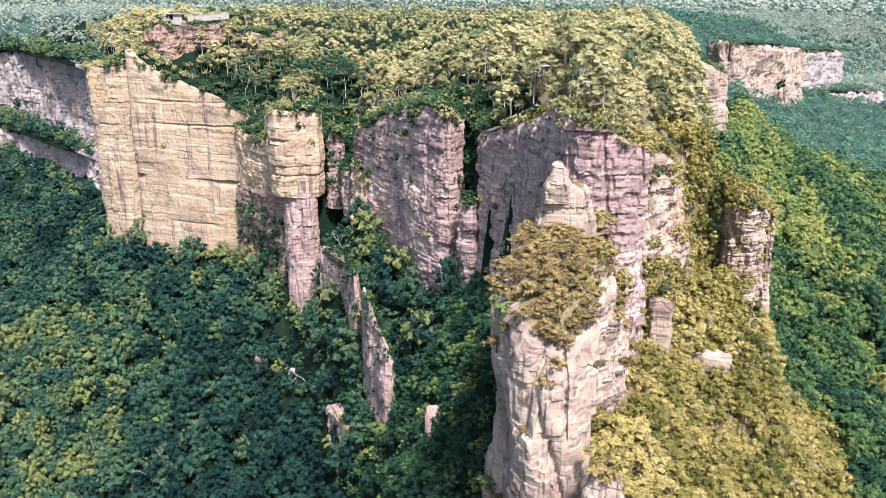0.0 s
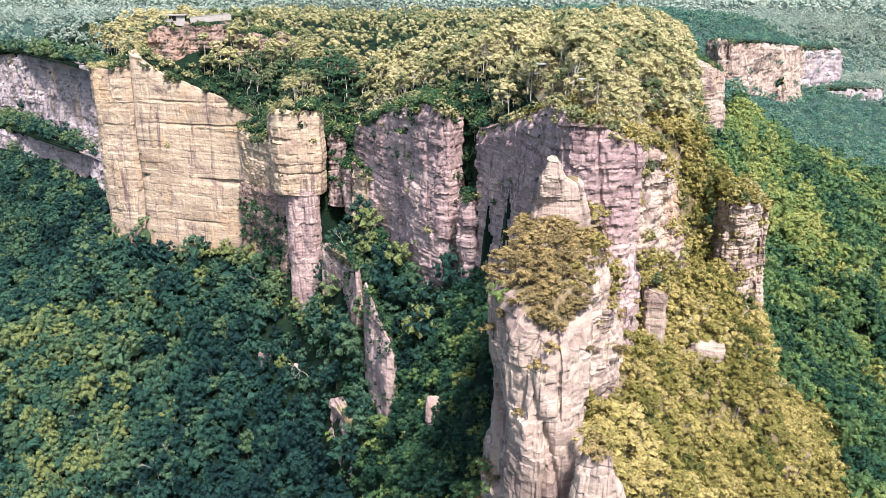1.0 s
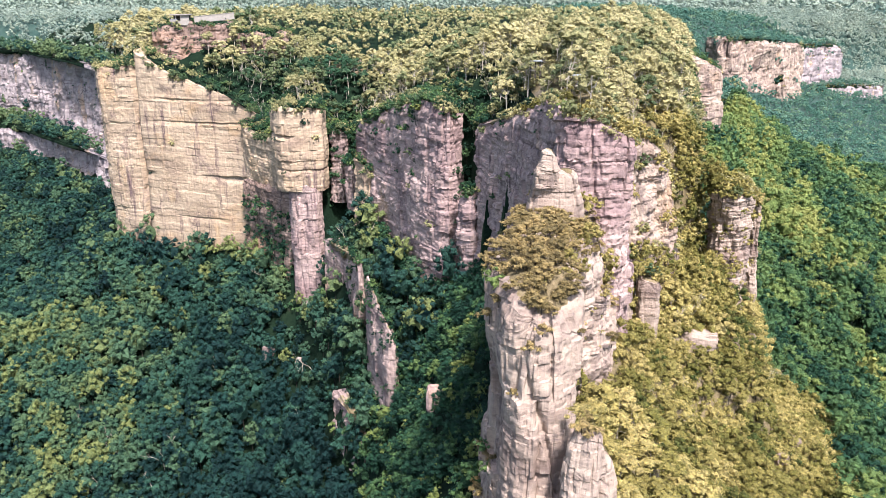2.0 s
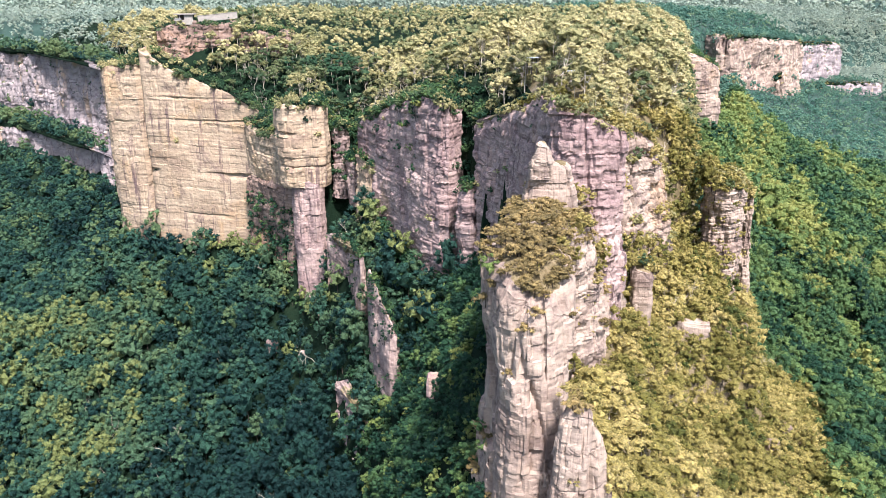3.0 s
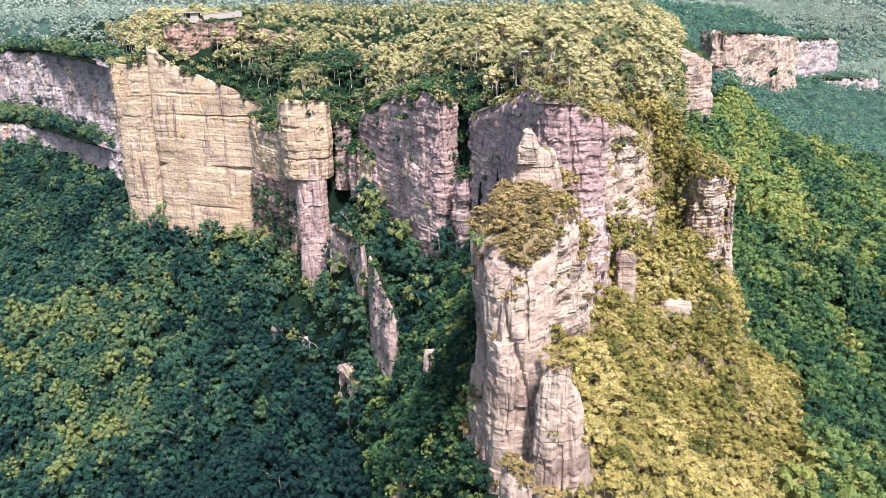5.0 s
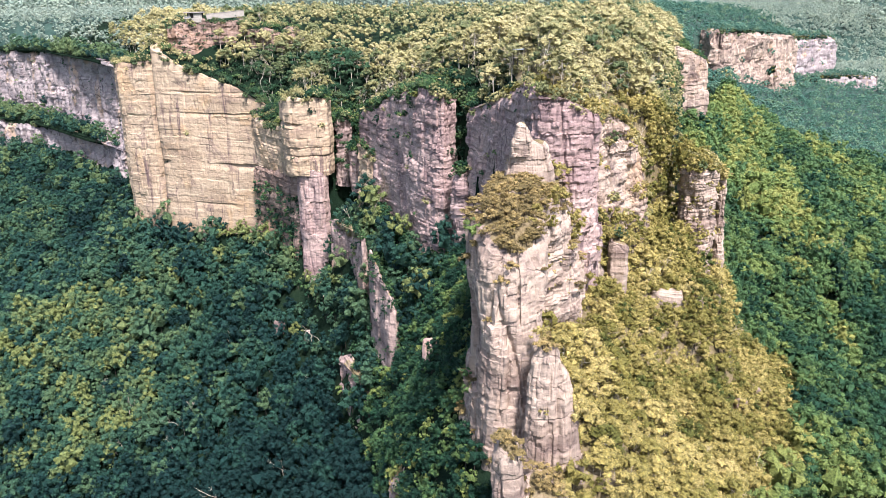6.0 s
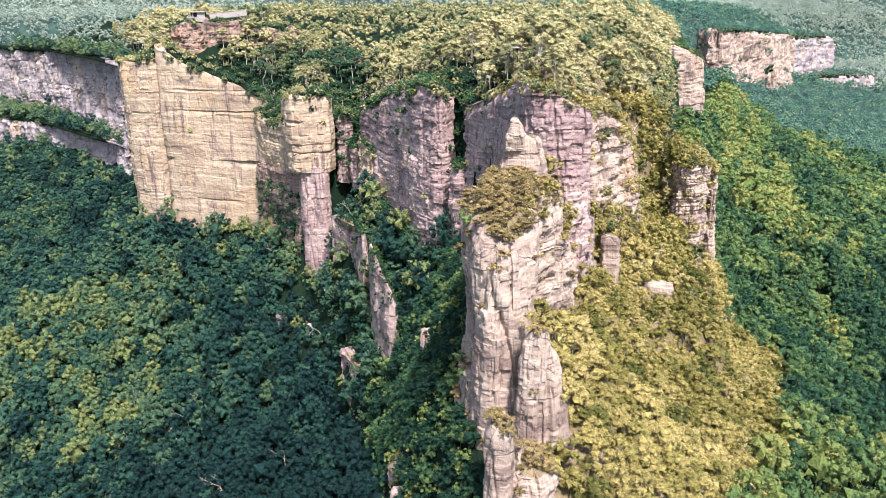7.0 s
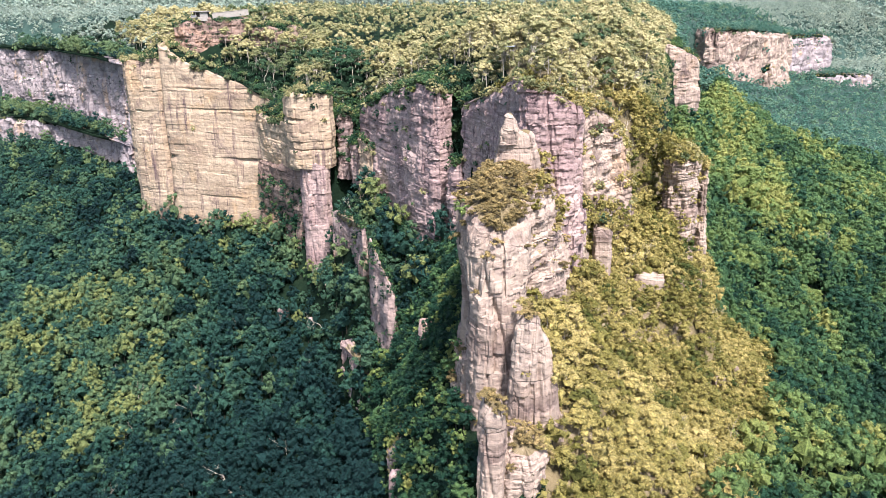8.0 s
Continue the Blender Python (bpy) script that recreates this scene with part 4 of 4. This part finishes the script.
for x0, x1, y0, y1 in ((-1, 15, 240, 270), (-60, -36, 336, 376), (-40, -26, 318, 336), (-100, -78, 372, 396), (40, 62, 168, 206), (98, 112, 214, 262), (-30, 9, 62, 150), (9, 30, 60, 78), (42, 80, 138, 182), (60, 90, 198, 241), (72, 86, 204, 236), (-66, -42, 336, 364), (-38, 6, 240, 330)):
    x, y, z = scatter(x0, x1, y0, y1, 1.25 if x0 in (72, -66) else 2.7 if y1 > 182 else 3.1, 24)
    for a, b, c in zip(x, y, z):
        h, up, stone = site(a, b, c)
        if stone and up < 0.4:
            continue
        (st if a > 30 else sw).add(a, b, h - 0.6, rng.uniform(0.4, 0.8) * (1.5 if x0 == 72 else 1), min(max((0.3 if x0 == 72 else 0.55 if a > 30 else 0.55 if b < 235 else 0.36) + rng.normal() * 0.15, 0.02), 0.98), rng.uniform(0.8, 1.3))
st.done("scrub", LEAF_RIDGE, BARK_DARK, "olive thickets at the foot of the sunlit cliffs", "scrub")
sw.done("scrub", LEAF_EAST, BARK_DARK, "green thickets filling the gullies between cliffs", "scrub")

# bushes hanging over the cliff edges
st = Stand(THICKET, 41)
for ex, ey, ez, en, seed in EDGES:
    if seed not in (1, 2, 4, 5, 8, 9, 10, 11, 12, 14, 15, 30, 31, 35, 36):
        continue
    far = ey > 500
    odds = (0.16 if seed in (31, 35, 36) else 0.3 if seed in (1, 2, 4, 5) else 0.14) * ease(vnoise(ex / 9, ey / 9, 0, seed + 80), -0.5, 0.3) * (en < 0.2)
    for k in np.nonzero(rng.random(len(ex)) < odds)[0]:
        size = rng.uniform(0.4, 0.95) * (1.25 if seed in (31, 35, 36) else 0.7 if seed in (14, 15) else 1.0)
        st.add(ex[k], ey[k] + rng.uniform(-1.6, 0.6), ez[k] - rng.uniform(0.3, 3.4), size, min(max((0.4 if seed in (14, 15) else 0.12) + rng.normal() * 0.16, 0.02), 0.98), rng.uniform(0.8, 1.2))
# strips of green running down clefts of the faces
sw = Stand(BUSH, 42)
for ex, ey, ez, en, seed in EDGES:
    if seed not in (1, 5, 8, 12, 14, 35):
        continue
    odds = (0.05 if seed in (12, 14) else 0.02) * ease(vnoise(ex / 6, ey / 6, 3, seed + 90), 0.05, 0.45) * (en < 0.2)
    for k in np.nonzero(rng.random(len(ex)) < odds)[0]:
        for j in range(int(rng.integers(2, 8))):
            near_rock = ROCK_TREE.find_nearest((ex[k] + rng.uniform(-1.4, 1.4), ey[k] + rng.uniform(-1.2, 0.4), ez[k] - 2 - 1.9 * j))[0]
            sw.add(near_rock.x, near_rock.y, near_rock.z - 0.7, rng.uniform(0.45, 1.0), min(max(0.36 + rng.normal() * 0.12, 0.02), 0.98), rng.uniform(0.9, 1.3))
sw.done("scrub", LEAF_EAST, BARK_DARK, "green scrub running down clefts in the cliffs", "scrub")
st.done("scrub", LEAF_PLATEAU, BARK_DARK, "dark green bushes hanging over the cliff edges", "scrub")

# scrub crowding the rim
st = Stand(THICKET, 21)
x, y, z = scatter(-215, 130, 160, 460, 4.0, 22)
ri, fi = inside(RIM, x, y), inside(FOOT, x, y)
dr = ring_field(RIM, x, y)[0]
for k in range(len(x)):
    a, b, c = x[k], y[k], z[k]
    h, up, stone = site(a, b, c)
    if not stone and (not fi[k] or dr[k] > 13):
        continue
    if h < (116 if stone else 132) or (stone and up < 0.3):
        continue
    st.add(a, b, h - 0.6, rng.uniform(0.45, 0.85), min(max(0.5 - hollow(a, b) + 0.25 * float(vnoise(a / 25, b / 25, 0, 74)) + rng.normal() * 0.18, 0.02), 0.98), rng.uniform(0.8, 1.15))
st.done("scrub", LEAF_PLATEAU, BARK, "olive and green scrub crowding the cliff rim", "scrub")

# heath on the pillars
shrubs = [tree_thing("heath_shrub", SHRUB[i], LEAF_HEATH, BARK_DARK, "low khaki-brown heath shrub on a rock ledge", "shrub", "heath shrubs on the pinnacles", 0.3 + 0.12 * i) for i in range(4)]
used = set()
for x0, x1, y0, y1, gap in ((4, 48, 74, 166, 2.15),):
    x, y, z = scatter(x0, x1, y0, y1, gap, 18)
    n_made = 0
    for a, b, c in zip(x, y, z):
        h, up, stone = site(a, b, c)
        if not stone or up < 0.5 or h > 163:
            continue
        if n_made < 290:
            place(shrubs, used, a, b, h - 0.15, rng.uniform(0.75, 1.6), rng.uniform(0.7, 1.1), rng)
        n_made += 1

# bushes clinging to steep ground and ledges
st, sw = Stand(BUSH, 9), Stand(BUSH, 10)
x, y, z = scatter(-240, 130, 150, 450, 4.0, 19)
zx, zy = land(x + 1.5, y), land(x, y + 1.5)
steep = np.hypot(zx - z, zy - z) / 1.5
fi, ri = inside(TALUS, x, y), inside(RIM, x, y)
for a, b, c, g, f, q in zip(x, y, z, steep, fi, ri):
    if g < 1.3 or not f or (b > 300 and a > 40) or a < -115:
        continue
    h, up, stone = site(a, b, c)
    if stone or rng.random() < 0.25:
        continue
    east = a > 30
    (st if east else sw).add(a, b, h - 0.6, rng.uniform(0.6, 1.5), min(max((0.5 if east else 0.4) + rng.normal() * 0.2, 0.02), 0.98), rng.uniform(0.8, 1.3))
for (v, f), thick in zip(ROCKS, BUSHY):
    a, b, c = v[f[:, 0]], v[f[:, 1]], v[f[:, 2]]
    nn = np.cross(b - a, c - a)
    area = np.linalg.norm(nn, axis=1) / 2
    up = nn[:, 2] / (2 * area + 1e-9)
    front = nn[:, 1] / (2 * area + 1e-9) < 0.3
    odds = area * front * thick * (np.where(up > 0.3, 0.05, 0) + np.where(up > 0.5, 0.05, 0) + (0.006 if thick > 1 else 0)) * (2.4 if thick > 1 else 1.2)
    pick = np.nonzero(rng.random(len(odds)) < odds)[0][::2][:(420 if thick > 6 else 170)]
    for k in pick:
        p = (a[k] + b[k] + c[k]) / 3
        if p[2] > 40 and (p[2] < 163 or p[1] > 160):
            east = p[0] > 26 or p[1] < 160
            (st if east else sw).add(p[0], p[1], p[2] - 0.5, rng.uniform(0.35, 1.0) * (1.7 if thick > 6 else 1.0 if p[1] > 160 else 0.6), min(max((0.5 if east else 0.38) + rng.normal() * 0.16, 0.02), 0.98), rng.uniform(0.8, 1.2))
st.done("scrub", LEAF_RIDGE, BARK_DARK, "small olive bushes clinging to sunny ledges", "scrub")
sw.done("scrub", LEAF_EAST, BARK_DARK, "small green bushes clinging to ledges and clefts", "scrub")

# ---- dead trees ----
dead = []
for i in range(4):
    ob = tagged(new("dead_tree"), "bleached bare dead tree with forked limbs", "tree", "dead trees on the slopes")
    new("trunk", mesh_from("trunk", *bare_shape(300 + i, 10.0), [DEADWOOD])).parent = ob
    dead.append(ob)
used = set()
for i, (a, b, size) in enumerate(((-99, 412, 1.3), (-54, 366, 1.25), (-50, 362, 1.0), (-24, 318, 1.2), (-14, 300, 1.1), (14, 272, 1.2), (9, 285, 1.3), (31, 236, 1.1), (64, 187, 1.0), (70, 195, 1.1), (98, 200, 1.2),
                                 (104, 214, 1.3), (-150, 300, 1.2), (-128, 292, 1.3), (-165, 288, 1.2), (-112, 330, 1.2), (44, 165, 0.9), (52, 232, 1.2), (60, 160, 0.9), (36, 128, 0.7), (-140, 398, 1.1), (230, 390, 1.6), (-60, 280, 1.5))):
    g = float(land(np.array([a]), np.array([b]))[0])
    h, up, stone = site(a, b, g)
    m = pose(a, b, h, float(rng.uniform(-14, 14)), float(rng.uniform(-14, 14)), float(rng.uniform(0, 360)))
    ob = dead[i % 4] if i < 4 else copy_thing(dead[i % 4], m)
    ob.matrix_basis = m @ Matrix.Diagonal((size, size, size, 1))


r2 = np.random.default_rng(31)
for i in range(40):
    a, b = (r2.uniform(-110, 80), 0)
    b = max(200, 262 - a * 1.05) + r2.uniform(4, 40)
    g = float(land(np.array([a]), np.array([b]))[0])
    h, up, stone = site(a, b, g)
    if stone and up < 0.5:
        continue
    m = pose(a, b, h + 1.5, float(r2.uniform(-12, 12)), float(r2.uniform(-12, 12)), float(r2.uniform(0, 360)))
    size = float(r2.uniform(0.8, 1.15))
    copy_thing(dead[i % 4], m).matrix_basis = m @ Matrix.Diagonal((size, size, size, 1))

for i in range(46):
    if i < 30:
        a, b = float(r2.uniform(40, 105)), float(r2.uniform(110, 235))
    else:
        a, b = float(r2.uniform(-190, -60)), float(r2.uniform(200, 330))
    g = float(land(np.array([a]), np.array([b]))[0])
    h, up, stone = site(a, b, g)
    if stone:
        continue
    m = pose(a, b, h + (1.5 if i < 30 else 5.0), float(r2.uniform(-35, 35)), float(r2.uniform(-35, 35)), float(r2.uniform(0, 360)))
    size = float(r2.uniform(0.5, 0.85) if i < 30 else r2.uniform(0.9, 1.3))
    copy_thing(dead[i % 4], m).matrix_basis = m @ Matrix.Diagonal((size, size, size, 1))

# ---- built things on the cliff tops ----
def part(name, bm, material, parent, label=""):
    me = bpy.data.meshes.new(name)
    bm.to_mesh(me)
    bm.free()
    me.materials.append(material)
    ob = new(name, me)
    ob.parent = parent
    return tagged(ob, label)


def block(x0, x1, y0, y1, z0, z1, bevel=0.05):
    bm = bmesh.new()
    bmesh.ops.create_cube(bm, size=1.0)
    for v in bm.verts:
        v.co = ((x0 + x1) / 2 + v.co.x * (x1 - x0), (y0 + y1) / 2 + v.co.y * (y1 - y0), (z0 + z1) / 2 + v.co.z * (z1 - z0))
    bmesh.ops.bevel(bm, geom=bm.edges[:], offset=bevel, segments=1, affect="EDGES")
    return bm


def rod(a, b, r):
    bm = bmesh.new()
    d = Vector(b) - Vector(a)
    bmesh.ops.create_cone(bm, cap_ends=True, segments=8, radius1=r, radius2=r, depth=d.length)
    bmesh.ops.transform(bm, verts=bm.verts, matrix=Matrix.Translation((Vector(a) + Vector(b)) / 2) @ d.to_track_quat("Z", "Y").to_matrix().to_4x4())
    return bm


def shelter(at_pose):
    ob = tagged(new("lookout_shelter"), "flat-roofed pale concrete lookout shelter on the cliff top", "building")
    part("plinth", block(-6.2, 6.2, -3, 4, -3, 0, 0.1), CONCRETE, ob)
    balcony = part("balcony", block(-6.4, -1.2, -4.6, -3.05, -0.6, 0.1, 0.06), CONCRETE, ob, "pale concrete viewing balcony")
    part("roof", block(-6.8, 7.2, -3.8, 4.4, 3.3, 4.0, 0.08), CONCRETE, ob, "thick pale flat concrete roof")
    # wall colour stands in for the dark of the opening
    part("back_wall", block(-6, 6, 3.3, 3.7, 0.02, 3.28), SHADE, ob, "back wall coloured dark for the shade under the roof")
    part("wall", block(0.2, 6.2, -2.6, -2.2, 0.02, 3.28), CONCRETE, ob)
    for x in (-6.0, -3.0):
        part("post", block(x - 0.2, x + 0.2, -2.8, -2.4, 0.02, 3.28), CONCRETE, ob)
    part("railing", block(-6.2, -1.4, -4.55, -4.47, 0.12, 1.1, 0.02), STEEL, balcony, "grey steel balcony railing")
    ob.matrix_basis = at_pose
    return ob


def parapet(at_pose, length):
    ob = tagged(new("parapet_wall"), "long pale concrete parapet wall beside the shelter", "wall")
    part("wall", block(0, length, -0.25, 0.25, -2.5, 0.9, 0.06), CONCRETE, ob)
    part("coping", block(-0.1, length + 0.1, -0.45, 0.45, 0.904, 1.15, 0.05), CONCRETE, ob, "pale coping slab")
    ob.matrix_basis = at_pose
    return ob


def lookout(at_pose, label, size):
    ob = tagged(new("lookout_platform"), label, "lookout", "roofed lookout platforms")
    w, d = size, size * 0.7
    deck = part("deck", block(-w, w, -d, d, -0.25, 0, 0.03), CONCRETE, ob)
    part("roof", block(-w - 0.4, w + 0.4, -d - 0.4, d + 0.4, 2.3, 2.5, 0.03), ROOF, ob, "pale blue-grey flat roof")
    for x in (-w + 0.15, 0, w - 0.15):
        for y in (-d + 0.15, d - 0.15):
            part("post", rod((x, y, -2.5), (x, y, 2.3), 0.09), SHADE, ob)
    for z in (0.55, 1.05):
        part("rail", rod((-w, -d, z), (w, -d, z), 0.04), STEEL, deck)
        for x in (-w, w):
            part("rail", rod((x, -d, z), (x, d, z), 0.04), STEEL, deck)
    ob.matrix_basis = at_pose
    return ob


shelter(pose(-146, 431, 191.6, 0, 0, 4) @ Matrix.Diagonal((0.78, 0.8, 0.85, 1)))
parapet(pose(-139.5, 433, 192.6, 0, -5, 24), 22)
for x, y, z, turn, size, label in ((34.4, 187, 179.0, 10, 1.8, "small roofed lookout platform on posts among scrub"), (26.2, 215, 181.6, 0, 1.5, "small roofed lookout half hidden by trees")):
    deck_z = max(z, float(land(np.array([x]), np.array([y]))[0]) + 0.4)
    lookout(pose(x, y, deck_z, 0, 0, turn), label, size)


# ---- loose outcrops ----
def boulder(x, y, z, w, d, h, mat, seed, label):
    bm = bmesh.new()
    bmesh.ops.create_icosphere(bm, subdivisions=4, radius=1.0)
    co = np.array([v.co[:] for v in bm.verts])
    k = np.sign(co) * np.abs(co) ** 0.6
    k = k / np.abs(k).max()
    r = 1 + 0.2 * vnoise(co[:, 0] * 1.3, co[:, 1] * 1.3, co[:, 2] * 1.3, seed) + 0.1 * vnoise(co[:, 0] * 4, co[:, 1] * 4, co[:, 2] * 7, seed + 1) + 0.06 * lattice(np.floor(co[:, 2] * 4 + 9).astype(np.int64), 2, 2, seed)
    for v, c, q in zip(bm.verts, k, r):
        v.co = Vector((x + c[0] * w * q, y + c[1] * d * q, z + c[2] * h * q))
    me = bpy.data.meshes.new("rock_outcrop")
    bm.to_mesh(me)
    bm.free()
    me.materials.append(mat)
    return tagged(new("rock_outcrop", me), label, "rock", "rock outcrops in the forest")


for i, (a, b, w, d, h, mat, up) in enumerate(((-86, 328, 3.5, 3, 6.0, ROCK_GREY_SHADED, 2), (-69, 317, 2.5, 2.5, 3.0, ROCK_GREY_SHADED, 3), (-2.5, 180, 3.0, 3, 5.0, ROCK_MAUVE_SHADED, 3), (96, 211, 1.6, 1.6, 5.5, ROCK_PALE, 2),
                                             (96, 181, 3.0, 3, 4.0, ROCK_PALE, 2), (84, 196, 2.6, 2, 4.5, ROCK_PALE, 3), (72, 190, 6.5, 3, 3.5, ROCK_PALE, 3), (104, 192, 3.0, 2.5, 4.5, ROCK_PALE, 2), (-46, 400, 4, 3, 4, ROCK_WARM, 4),
                                             (-58, 405, 3, 3, 3.5, ROCK_WARM, 4), (48, 132, 1.5, 1.5, 3.0, ROCK_PALE, 1), (118, 222, 2.2, 2, 4, ROCK_PALE, 3), (40, 207, 4, 3, 5, ROCK_PALE, -1), (-9, 128, 3, 3, 6, ROCK_MAUVE_SHADED, 2))):
    boulder(a, b, float(land(np.array([a]), np.array([b]))[0]) + up - 1.5, w * 0.75, d * 0.75, h * 0.9, mat, 400 + i * 3, "weathered sandstone outcrop showing between the trees")
